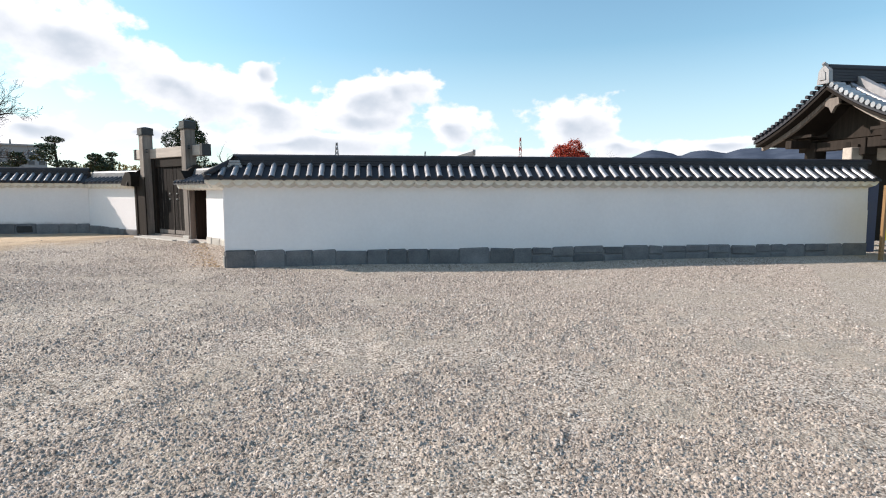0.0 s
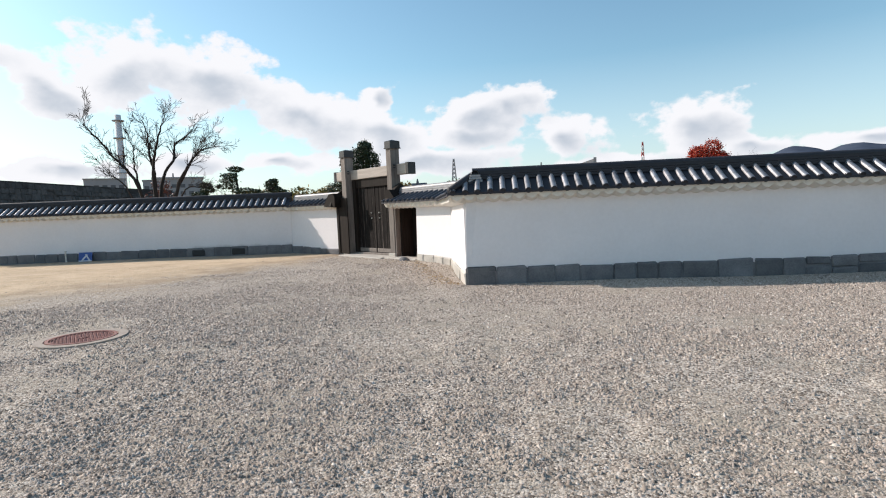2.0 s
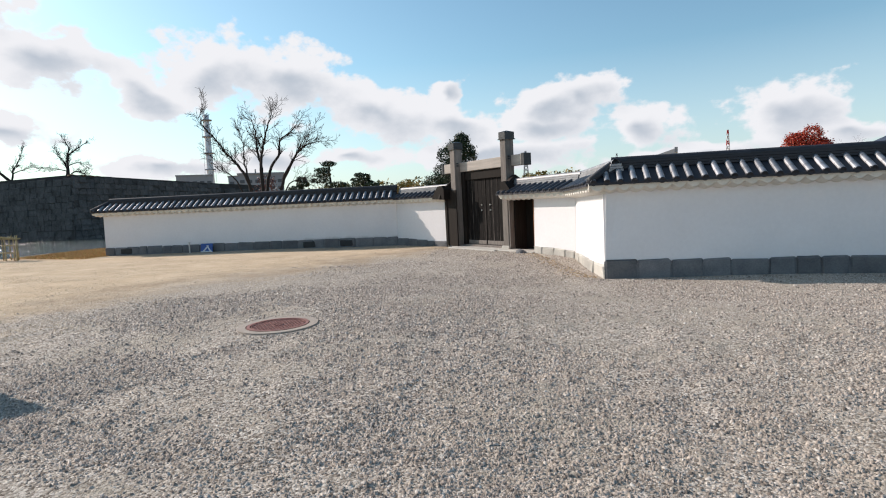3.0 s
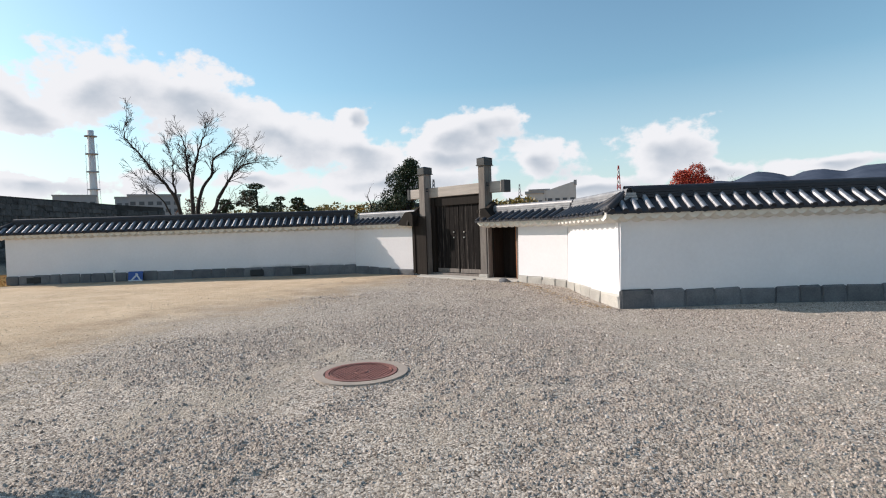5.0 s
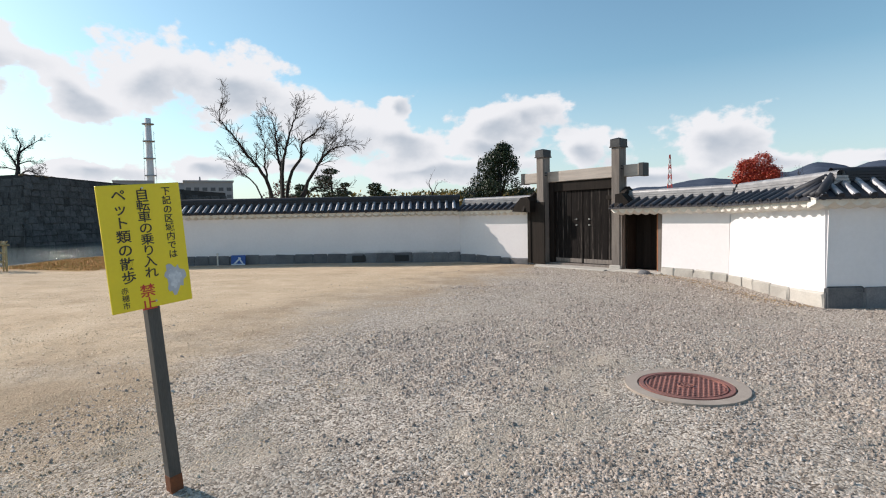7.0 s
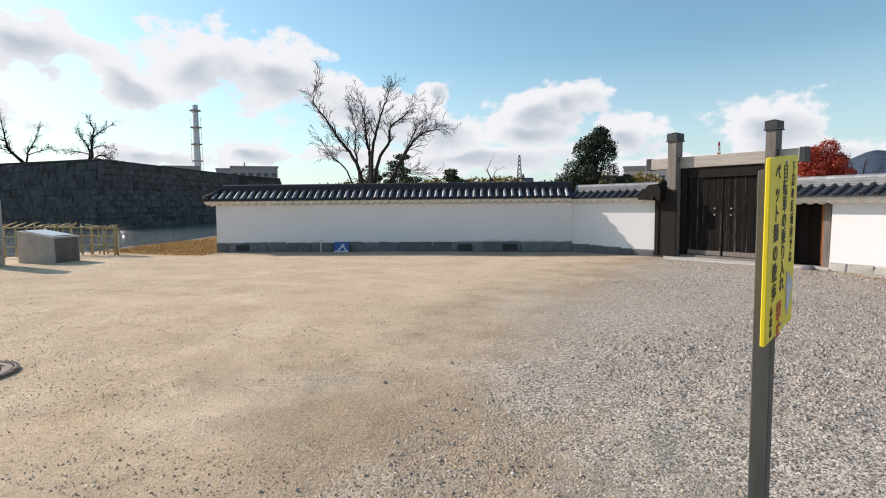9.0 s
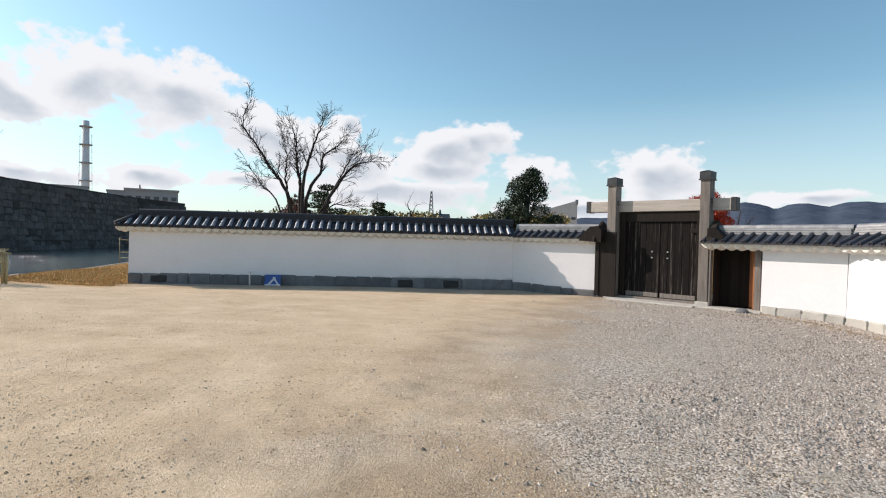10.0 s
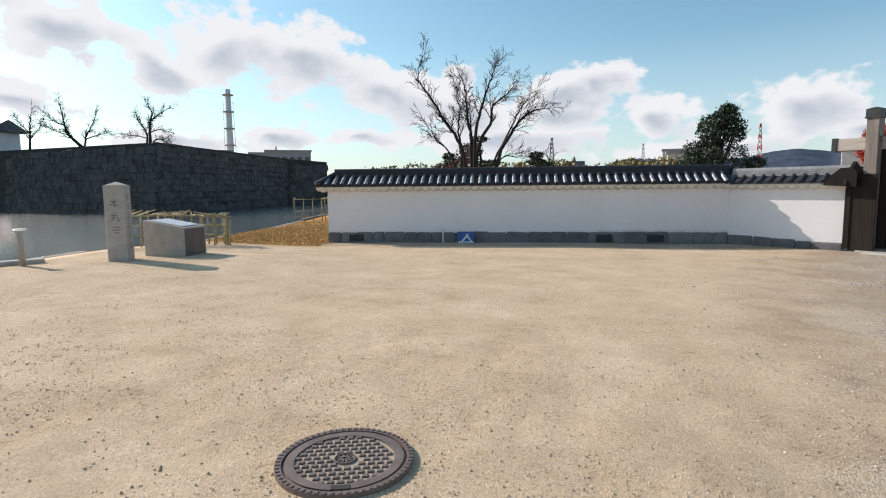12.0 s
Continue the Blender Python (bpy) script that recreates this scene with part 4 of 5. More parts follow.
    st = sheet("rampart_blocks", rest_v, rest_f, FORT, root)
    st["kind"] = "stuff"
    return root


rampart()
bm = bmesh.new()
for i in range(26):
    x = -57.5 - i * 0.35
    y = 41.6 + i * 1.15
    bmesh.ops.create_icosphere(bm, subdivisions=1, radius=0.3, matrix=Matrix.Translation((x - 0.8 + 0.3 * math.sin(i * 7), y, 6.2)) @ Matrix.Diagonal((1.5, 1.6, 0.5 + 0.2 * math.sin(i * 3.1), 1)))
tagged(link("dry_grass", bm, RUST), "rust brown dry grass along the rampart top", "grass", kind="stuff")
wb = empty("turret_wall", Matrix.Translation((-87.5, 42.6, 6.2)), "white plastered turret wall with a dark roof", "turret")
part("wall", bx(-6, 4.6, 0, 3.0, 0, 2.4), PLASTER, wb)
bm = bmesh.new()
prism(bm, [(-0.8, 2.35), (1.5, 3.7), (3.8, 2.35)], -6.5, 5.3)
part("roof", bm, KAWARA, wb)


# ---- things in the yard ----
RUSTIRON = mat("rusty_cast_iron", (0.34, 0.15, 0.125), 0.7, metal=0.2, second=(0.19, 0.085, 0.07), scale=6, grain=80, bump=0.3)
CASTIRON = mat("worn_cast_iron", (0.23, 0.175, 0.155), 0.6, metal=0.25, second=(0.11, 0.08, 0.07), scale=6, grain=80, bump=0.3)
SANDFILL = mat("sand_in_recess", (0.46, 0.38, 0.28), 0.95, second=(0.30, 0.24, 0.17), scale=12, grain=120, bump=0.3)
CONCRETE = mat("pale_concrete", (0.41, 0.345, 0.29), 0.9, second=(0.29, 0.24, 0.20), scale=5, grain=70, bump=0.3)


def disc(bm, r0, r1, z0, z1, n=48):
    """A ring with a flat top (r0 may be 0)."""
    o = [[bm.verts.new((r * math.cos(k * math.tau / n), r * math.sin(k * math.tau / n), z)) for k in range(n)] for r, z in ((r1, z0), (r1 - 0.006, z1))]
    for k in range(n):
        bm.faces.new((o[0][k], o[0][(k + 1) % n], o[1][(k + 1) % n], o[1][k]))
    if r0 <= 0:
        bm.faces.new(o[1])
    else:
        i = [[bm.verts.new((r * math.cos(k * math.tau / n), r * math.sin(k * math.tau / n), z)) for k in range(n)] for r, z in ((r0 + 0.004, z1), (r0, z0))]
        for k in range(n):
            bm.faces.new((o[1][k], o[1][(k + 1) % n], i[0][(k + 1) % n], i[0][k]))
            bm.faces.new((i[0][k], i[0][(k + 1) % n], i[1][(k + 1) % n], i[1][k]))


def knobs(root, r, pitch, iron, height, hole, knob=(0.7, 0.62)):
    bm = bmesh.new()
    row, y = 0, -r
    while y < r:
        x = -r + (pitch * 0.5 if row % 2 else 0)
        while x < r:
            q = math.hypot(x, y)
            if hole < q < r - pitch * 0.35:
                box(bm, x - pitch * knob[0] / 2, x + pitch * knob[0] / 2, y - pitch * knob[1] / 2, y + pitch * knob[1] / 2, -0.004, height, bevel=0.004)
            x += pitch
        y += pitch * 0.9
        row += 1
    ob = part("tread_pattern", bm, iron, root, "raised studs")
    return ob


def manhole(x, y, r, ring, iron, label, lift=0.01, turn=0.0):
    root = empty("manhole", Matrix.Translation((x, y, gh(x, y) + lift)) @ Matrix.Rotation(turn, 4, "Z"), label, "manhole")
    if ring:
        bm = bmesh.new()
        disc(bm, r + 0.005, r + ring, -0.15, 0.012)
        part("collar", bm, CONCRETE, root, "pale concrete collar")
    bm = bmesh.new()
    disc(bm, r - 0.045, r, -0.15, 0.016)
    part("frame", bm, iron, root)
    bm = bmesh.new()
    disc(bm, 0, r - 0.05, -0.1, 0.004)
    lid = part("lid", bm, SANDFILL if not ring else iron, root)
    bm = bmesh.new()
    disc(bm, r - (0.07 if ring else 0.115), r - 0.052, -0.1, 0.015)
    part("lid_rim", bm, iron, lid)
    knobs(lid, r - (0.06 if ring else 0.10), 0.052 if not ring else 0.042, iron, 0.013, 0.075, (0.7, 0.62) if not ring else (0.58, 0.5))
    bm = bmesh.new()
    disc(bm, 0.052, 0.068, -0.01, 0.015, 24)
    for k in range(10):
        m = Matrix.Rotation(k * math.tau / 10, 4, "Z")
        box(bm, 0.012, 0.046, -0.005, 0.005, -0.01, 0.014, m=m)
    part("emblem", bm, iron, lid)
    if not ring:
        tooth = part("tooth", bx(r - 0.03, r - 0.008, -0.008, 0.008, 0.01, 0.021), iron, root)
        for k in range(1, 60):
            o = new("tooth", tooth.data)
            o.parent = root
            o.matrix_local = Matrix.Rotation(k * math.tau / 60, 4, "Z")
        part("lifting_slot", bx(-0.05, 0.05, -r + 0.06, -r + 0.10, 0.0, 0.0175), FORTCORE, lid)
    return root


manhole(-8.31, 5.74, 0.365, 0.11, RUSTIRON, "rusty round manhole cover in a concrete collar", 0.004, 0.3)
manhole(-17.24, 4.43, 0.395, 0, CASTIRON, "worn round cast iron manhole cover with studs", 0.012, 0.45)

# warning sign on a leaning steel post
BLACK = mat("black_lettering", (0.05, 0.04, 0.03), 0.6, second=(0.03, 0.025, 0.02), bump=0)
RED = mat("red_lettering", (0.62, 0.05, 0.03), 0.6, second=(0.5, 0.04, 0.03), bump=0)
STEEL = mat("painted_steel", (0.10, 0.095, 0.088), 0.6, second=(0.05, 0.047, 0.043), scale=5, grain=60, bump=0.1, stretch=(4, 4, 0.5))
RUSTY = mat("rust_scale", (0.25, 0.08, 0.03), 0.9, second=(0.12, 0.045, 0.02), scale=14, grain=80, bump=0.5)
STICKER_PALE = mat("pale_sticker", (0.66, 0.68, 0.70), 0.5, second=(0.42, 0.45, 0.50), scale=30, grain=60, bump=0.1)
STICKER = mat("grey_sticker", (0.50, 0.52, 0.55), 0.5, second=(0.40, 0.42, 0.46), scale=12, grain=40, bump=0.1)


def lettering(text, x, z, size, material, parent, squash=1.0, bold=0.011, y=-0.0092):
    cu = bpy.data.curves.new("lettering", "FONT")
    cu.body, cu.size, cu.align_x, cu.align_y = text, size, "CENTER", "CENTER"
    cu.offset, cu.extrude = size * bold, 0.0006
    tmp = bpy.data.objects.new("lettering", cu)
    scene.collection.objects.link(tmp)
    me = bpy.data.meshes.new_from_object(tmp.evaluated_get(bpy.context.evaluated_depsgraph_get()))
    bpy.data.objects.remove(tmp)
    me.materials.append(material)
    ob = new("letter", me)
    ob.parent = parent
    ob.matrix_local = pose(x, y, z, 90, 0, 0) @ Matrix.Diagonal((1, squash, 1, 1))
    return ob


def warning_sign():
    base = Vector((-11.278, 3.51, gh(-11.28, 3.5)))
    root = empty("warning_sign", Matrix.Translation(base) @ Matrix.Rotation(radians(64), 4, "Z") @ pose(0, 0, 0, 1.0, -4.6, 0), "yellow warning sign on a leaning steel post", "sign")
    part("post", bx(-0.032, 0.032, 0.009, 0.07, 0.09, 1.62, bevel=0.004), STEEL, root, "grey painted steel post")
    part("post_foot", bx(-0.034, 0.034, 0.007, 0.072, -0.15, 0.10, bevel=0.004), RUSTY, root, "rusted post foot")
    W, z0, z1 = 0.398, 1.035, 1.665
    board = part("board", bx(-W / 2, W / 2, -0.008, 0.008, z0, z1, bevel=0.003), YELLOW, root, "yellow board with black lettering")
    sx = W / 0.40
    for i, ch in enumerate("下記の区域内では"):
        lettering(ch, 0.125 * sx, z1 - 0.045 - i * 0.047, 0.047, BLACK, board)
    for i, ch in enumerate("自転車の乗り入れ"):
        lettering(ch, 0.005, z1 - 0.055 - i * 0.057, 0.068, BLACK, board, 0.9)
    for i, ch in enumerate("ペット類の散歩"):
        lettering(ch, -0.105 * sx, z1 - 0.055 - i * 0.068, 0.070, BLACK, board, 0.95)
    for i, ch in enumerate("禁止"):
        lettering(ch, -0.025, z1 - 0.545 - i * 0.068, 0.078, RED, board, 0.9)
    for i, ch in enumerate("赤穂市"):
        lettering(ch, -0.132, z1 - 0.525 - i * 0.038, 0.036, BLACK, board, 1.0, 0.004)
    for size, lift, material in ((1.0, 0.0, STICKER), (0.62, 0.0006, STICKER_PALE)):
        bm = bmesh.new()
        vs = []
        for k in range(28):
            a = k * math.tau / 28
            q = size * (0.050 + 0.009 * math.sin(3 * a + 1) + 0.006 * math.sin(7 * a) + 0.004 * math.sin(11 * a + 2))
            vs.append(bm.verts.new((0.118 + q * math.cos(a), -0.0095 - lift, z0 + 0.130 + 1.5 * q * math.sin(a))))
        bm.faces.new(vs)
        part("sticker", bm, material, board, "faded grey picture sticker")
    bm = bmesh.new()
    for zz in (z1 - 0.02, z0 + 0.03):
        tube(bm, (0.01, -0.008, zz), (0.01, -0.013, zz), 0.006, 0.005, 8)
    part("bolt", bm, IRON, board)


warning_sign()

# stone marker
mk = empty("stone_marker", Matrix.Translation((-26.72, 10.95, gh(-26.7, 10.9))) @ Matrix.Rotation(radians(32), 4, "Z"), "square granite marker post with carved characters", "stone marker")
bm = bmesh.new()
box(bm, -0.21, 0.21, -0.21, 0.21, -0.15, 1.68, bevel=0.012)
vs = [bm.verts.new(c) for c in ((-0.2, -0.2, 1.678), (0.2, -0.2, 1.678), (0.2, 0.2, 1.678), (-0.2, 0.2, 1.678), (0, 0, 1.76))]
for a, b in ((0, 1), (1, 2), (2, 3), (3, 0)):
    bm.faces.new((vs[a], vs[b], vs[4]))
shaft = part("shaft", bm, GRANITE, mk)
CARVED = mat("carved_shadow", (0.22, 0.20, 0.185), 0.9, second=(0.16, 0.145, 0.135), bump=0.1)
for i, ch in enumerate("本丸"):
    lettering(ch, 0.0, 1.27 - i * 0.31, 0.20, CARVED, shaft, 1.0, 0.015, -0.2108)
for i in range(2, 3):
    for w, dz in ((0.13, 0.06), (0.17, 0.0), (0.10, -0.06)):
        part("carved_stroke", bx(-w / 2 + 0.01, w / 2 + 0.01, -0.2125, -0.20, 1.28 - i * 0.30 + dz, 1.305 - i * 0.30 + dz), CARVED, shaft)
for i in range(6):
    for dz in (-0.05, 0.0, 0.05):
        part("carved_stroke", bx(0.20, 0.2125, -0.06, 0.06, 1.42 - i * 0.22 + dz, 1.44 - i * 0.22 + dz), CARVED, shaft)

# information block with a sloping plate
ib = empty("information_block", Matrix.Translation((-26.45, 12.25, gh(-26.4, 12.2))) @ Matrix.Rotation(radians(101), 4, "Z"), "pale granite block with a sloping metal plate", "information block")
bm = bmesh.new()
prism(bm, [(-0.52, -0.1), (0.52, -0.1), (0.52, 0.86), (-0.52, 0.68)], -0.45, 0.45)
bmesh.ops.bevel(bm, geom=list(bm.edges), offset=0.01, segments=1, affect="EDGES")
part("block", bm, GRANITE, ib)
PLATE = mat("pale_metal_plate", (0.62, 0.62, 0.62), 0.35, metal=0.3, second=(0.5, 0.5, 0.5), bump=0.03)
pl = part("plate", bx(-0.36, 0.36, -0.42, 0.42, -0.004, 0.012, bevel=0.003), PLATE, ib, "pale metal plate")
pl.matrix_local = pose(0, 0, 0.778, math.degrees(math.atan2(0.18, 1.04)), 0, 0)
part("front_panel", bx(-0.40, 0.40, -0.535, -0.518, 0.0, 0.64, bevel=0.004), GRANITE_DARK, ib, "dark front panel of the block")

# kerb and short post by the water
kb = link("kerb_stone", bx(-2.4, 0.35, -0.14, 0.14, -0.2, 0.10, bevel=0.02), GRANITE)
kb.matrix_world = Matrix.Translation((-28.25, 9.85, gh(-28.2, 9.8))) @ Matrix.Rotation(radians(62), 4, "Z")
tagged(kb, "pale granite kerb along the moat edge", "kerb")
rp = empty("bollard", Matrix.Translation((-27.95, 9.62, gh(-28, 9.6))), "slim grey metal post with a flat cap", "bollard")
bm = bmesh.new()
tube(bm, (0, 0, -0.1), (0, 0, 0.76), 0.065, 0.06, 14)
part("pole", bm, CONCRETE, rp, "", True)
bm = bmesh.new()
tube(bm, (0, 0, 0.75), (0, 0, 0.79), 0.12, 0.12, 14)
part("cap", bm, IRON, rp)

# bamboo trellis fences
BAMBOO = mat("dry_bamboo", (0.44, 0.36, 0.19), 0.55, second=(0.28, 0.22, 0.11), scale=4, grain=30, bump=0.2, rand=0.2)


def trellis(points, label, tall=0.95, top=True, step=0.34):
    x0, y0 = points[0]
    root = empty("bamboo_fence", Matrix.Translation((x0, y0, 0)), label, "fence", "bamboo fences by the moat")
    rng = random.Random(int(abs(x0) * 10))
    for (xa, ya), (xb, yb) in zip(points, points[1:]):
        d = Vector((xb - xa, yb - ya, 0))
        n = max(2, int(d.length / step))
        side = Vector((-d.y, d.x, 0)).normalized()
        off = Vector((xa - x0, ya - y0, 0))
        for i in range(n + 1):
            p = off + d * i / n
            z = gh(x0 + p.x, y0 + p.y) - 0.05
            bm = bmesh.new()
            tube(bm, p + Vector((0, 0, z)), p + Vector((rng.uniform(-0.03, 0.03), rng.uniform(-0.03, 0.03), z + tall + rng.uniform(-0.05, 0.14))), 0.026, 0.022, 7)
            part("stake", bm, BAMBOO, root, "", True)
            if top:
                bm = bmesh.new()
                a = p + side * 0.12 + Vector((0, 0, z + tall - 0.02))
                tube(bm, a, a - side * rng.uniform(0.75, 1.0) + Vector((rng.uniform(-0.1, 0.1), 0, rng.uniform(0.02, 0.2))), 0.022, 0.018, 7)
                part("top_pole", bm, BAMBOO, root, "", True)
        for h in (0.32, 0.62, tall - 0.06):
            bm = bmesh.new()
            za, zb = gh(xa, ya), gh(xb, yb)
            tube(bm, off + Vector((0, 0, za + h)) - side * 0.03, off + d + Vector((0, 0, zb + h)) - side * 0.03, 0.022, 0.02, 7)
            part("rail", bm, BAMBOO, root, "", True)


trellis([(-29.1, 12.6), (-28.85, 14.0), (-28.4, 15.2), (-27.75, 15.45)], "open trellis fence of dry bamboo at the water's edge", step=0.26)
trellis([(-29.0, 14.4), (-28.2, 15.9), (-27.55, 15.4)], "leaning trellis of dry bamboo canes", step=0.24)
trellis([(-34.45, 28.7), (-33.2, 29.6), (-33.9, 36.0)], "bamboo fence closing the grass bank", step=0.42, tall=1.35)

# blue bag and a stub pipe at the foot of the wall
BLUE = mat("blue_plastic_sheet", (0.03, 0.10, 0.36), 0.5, second=(0.02, 0.06, 0.22), scale=8, grain=40, bump=0.4)
WHITE = mat("white_band", (0.75, 0.77, 0.8), 0.6, bump=0.1)
wx = lambda x: 17.6 + (x + 25.42) * (20.35 - 17.6) / 12.22
bp_ = empty("blue_board", Matrix.Translation((-20.95, wx(-20.95) - 0.10, gh(-20.95, wx(-20.95)))) @ pose(0, 0, 0, -12, 0, 12.7), "small blue and white board leaning on the plinth", "board")
part("panel", bx(-0.26, 0.26, -0.015, 0.015, 0.0, 0.36, bevel=0.006), BLUE, bp_)
bm = bmesh.new()
box(bm, -0.30, 0.12, -0.021, -0.015, -0.03, 0.03, m=pose(0, 0, 0.18, 0, -48, 0))
box(bm, -0.16, 0.20, -0.0215, -0.015, -0.025, 0.025, m=pose(0.1, 0, 0.15, 0, 55, 0))
box(bm, -0.25, 0.25, -0.0205, -0.015, 0.005, 0.045)
part("white_band", bm, WHITE, bp_, "white crossing bands")
sp = link("stub_pipe", bmesh.new(), IRON)
bm = bmesh.new()
tube(bm, (0, 0, -0.05), (0, 0, 0.40), 0.03, 0.03, 8)
tube(bm, (0, 0, 0.40), (0, 0, 0.44), 0.05, 0.05, 8)
bm.to_mesh(sp.data)
bm.free()
sp.location = (-21.65, wx(-21.65) - 0.12, gh(-21.65, wx(-21.65)))
tagged(sp, "short pale capped pipe before the wall", "pipe")


# ---- trees and distance ----
BARK = mat("grey_brown_bark", (0.036, 0.028, 0.025), 0.95, second=(0.018, 0.014, 0.013), scale=3, grain=25, bump=0.6)
TWIG = mat("reddish_twig_bark", (0.034, 0.024, 0.022), 0.9, second=(0.018, 0.013, 0.012), scale=3, grain=25, bump=0.2)


def leafmat(name, a, b):
    m = bpy.data.materials.new(name)
    m.use_nodes = True
    nt = m.node_tree
    g = nt.nodes.new("ShaderNodeNewGeometry")
    r = nt.nodes.new("ShaderNodeValToRGB")
    r.color_ramp.elements[0].color, r.color_ramp.elements[1].color = (*a, 1), (*b, 1)
    nt.links.new(g.outputs["Random Per Island"], r.inputs[0])
    p = nt.nodes["Principled BSDF"]
    p.inputs["Roughness"].default_value = 0.55
    nt.links.new(r.outputs[0], p.inputs["Base Color"])
    return m


EVERGREEN = leafmat("dark_evergreen_leaf", (0.012, 0.026, 0.012), (0.036, 0.062, 0.024))
PINE = leafmat("pine_needles", (0.018, 0.035, 0.016), (0.045, 0.07, 0.03))
MAPLE = leafmat("red_maple_leaf", (0.30, 0.015, 0.02), (0.50, 0.085, 0.03))
AUTUMN = leafmat("autumn_shrub_leaf", (0.10, 0.11, 0.03), (0.34, 0.22, 0.05))
SHRUB = leafmat("green_shrub_leaf", (0.03, 0.05, 0.02), (0.09, 0.11, 0.04))


def leaves(n, place, size, rng, material, name, parent, flat=0.0):
    vs, fs = [], []
    for _ in range(n):
        c = place(rng)
        a = Vector((rng.gauss(0, 1), rng.gauss(0, 1), rng.gauss(0, 1) * (1 - flat))).normalized()
        b = a.orthogonal().normalized()
        b.rotate(Matrix.Rotation(rng.uniform(0, math.tau), 3, a))
        s = size * rng.uniform(0.6, 1.3)
        i = len(vs)
        vs += [c - a * s, c + b * s * 0.5, c + a * s, c - b * s * 0.5]
        fs.append((i, i + 1, i + 2, i + 3))
    return sheet(name, vs, fs, material, parent)


def twig(bm, p, d, r, length, level, rng, thin=0.006):
    """A thin shoot curving upward, with alternating side shoots."""
    q, v, n = Vector(p), Vector(d).normalized(), 4
    for i in range(n):
        w = q + v * (length / n)
        tube(bm, q, w, max(r * (1 - 0.7 * i / n), thin), max(r * (1 - 0.7 * (i + 1) / n), thin), 4 if r > 0.02 else 3, caps=False)
        if level > 0 and i < n - 1:
            o = v.orthogonal().normalized()
            o.rotate(Matrix.Rotation(rng.uniform(0, math.tau), 3, v))
            twig(bm, w, v + o * rng.uniform(0.5, 1.0), r * 0.55, length * rng.uniform(0.4, 0.7), level - 1, rng, thin)
        q = w
        v = (v + Vector((rng.uniform(-1, 1), rng.uniform(-1, 1), rng.uniform(-0.5, 1.0))) * 0.15).normalized()


def limb(bm, pts, r0, rng, reach, level, bare=0.3, per=2, thin=0.006):
    """A winding limb through the points, with shoots beyond its bare lower part."""
    pts = [Vector(p) for p in pts]
    line = []
    for i in range(len(pts) - 1):
        a, b, c, d = pts[max(i - 1, 0)], pts[i], pts[i + 1], pts[min(i + 2, len(pts) - 1)]
        for k in range(5):
            t = k / 5
            line.append(0.5 * (2 * b + (c - a) * t + (2 * a - 5 * b + 4 * c - d) * t * t + (3 * b - a - 3 * c + d) * t ** 3) + Vector((rng.uniform(-1, 1), rng.uniform(-1, 1), 0)) * 0.035)
    line.append(pts[-1])
    n = len(line) - 1
    for i in range(n):
        ra, rb = (max(r0 * (1 - 0.9 * k / n), 0.009) for k in (i, i + 1))
        tube(bm, line[i], line[i + 1], ra, rb, 7 if ra > 0.05 else 5, caps=False)
        if i / n > bare:
            v = (line[i + 1] - line[i]).normalized()
            for _ in range(per if rng.random() < 0.5 else per - 1):
                o = v.orthogonal().normalized()
                o.rotate(Matrix.Rotation(rng.uniform(0, math.tau), 3, v))
                twig(bm, line[i], v + o * rng.uniform(0.45, 1.0) + Vector((0, 0, 0.12)), ra * 0.42, reach * rng.uniform(0.35, 1.0) * (1.1 - 0.5 * i / n), level, rng, thin)
    twig(bm, line[-1], line[-1] - line[-2], 0.010, reach * 0.6, level, rng, thin)


def bare_tree(x, y, z, limbs, label, seed, across=0.3, reach=1.3, level=2, per=2, bare=0.3, thin=0.006):
    """limbs: (thickness, depth of lean, (sideways, up) points); across: heading of the sideways direction."""
    rng = random.Random(seed)
    root = empty("bare_tree", Matrix.Translation((x, y, z)) @ Matrix.Rotation(across, 4, "Z"), label, "tree")
    for r, lean, *pts in limbs:
        bm = bmesh.new()
        limb(bm, [(u, lean * h / 6, h) for u, h in pts], r, rng, reach, level, bare, per, thin)
        part("limb", bm, TWIG if r < 0.08 else BARK, root, "", True)
    return root


bare_tree(-22.6, 24.6, -0.2, [
    (0.095, -1.6, (-0.05, 0), (-0.38, 3.18), (-0.72, 4.01), (-1.22, 4.67), (-1.73, 5.5), (-2.23, 6.17), (-2.06, 7)),
    (0.07, -0.9, (-0.13, 0), (-0.47, 3.35), (-0.59, 4.26), (-0.55, 5.17), (-0.72, 5.67)),
    (0.11, 0.3, (0.12, 0), (0.04, 3.51), (-0.01, 4.34), (-0.17, 5.34), (-0.22, 6.17), (-0.43, 6.75)),
    (0.095, -0.5, (0.16, 0), (0.16, 3.93), (0.41, 5.34), (0.79, 6.42), (1, 6.92)),
    (0.10, 0.6, (0.2, 0), (0.29, 3.43), (0.88, 4.67), (1, 5.42), (1.76, 6.09), (2.01, 6.5)),
    (0.10, -0.3, (0.37, 0), (1.13, 3.18), (1.72, 4.26), (2.22, 4.92), (2.72, 5.17), (3.4, 5.26)),
    (0.05, 1.0, (0.46, 1.5), (1.38, 3.18), (2.05, 3.26), (2.72, 3.26)),
    (0.05, -1.6, (-0.22, 1.5), (-0.97, 3.35), (-1.56, 3.93), (-1.98, 4.59)),
    (0.055, 0.4, (0.9, 2.9), (1.7, 4.4), (2.2, 5.3), (2.8, 6.1))],
    "leafless many-stemmed tree behind the wall", 12, 0.4, 1.25, 2, 2, 0.36, 0.007)
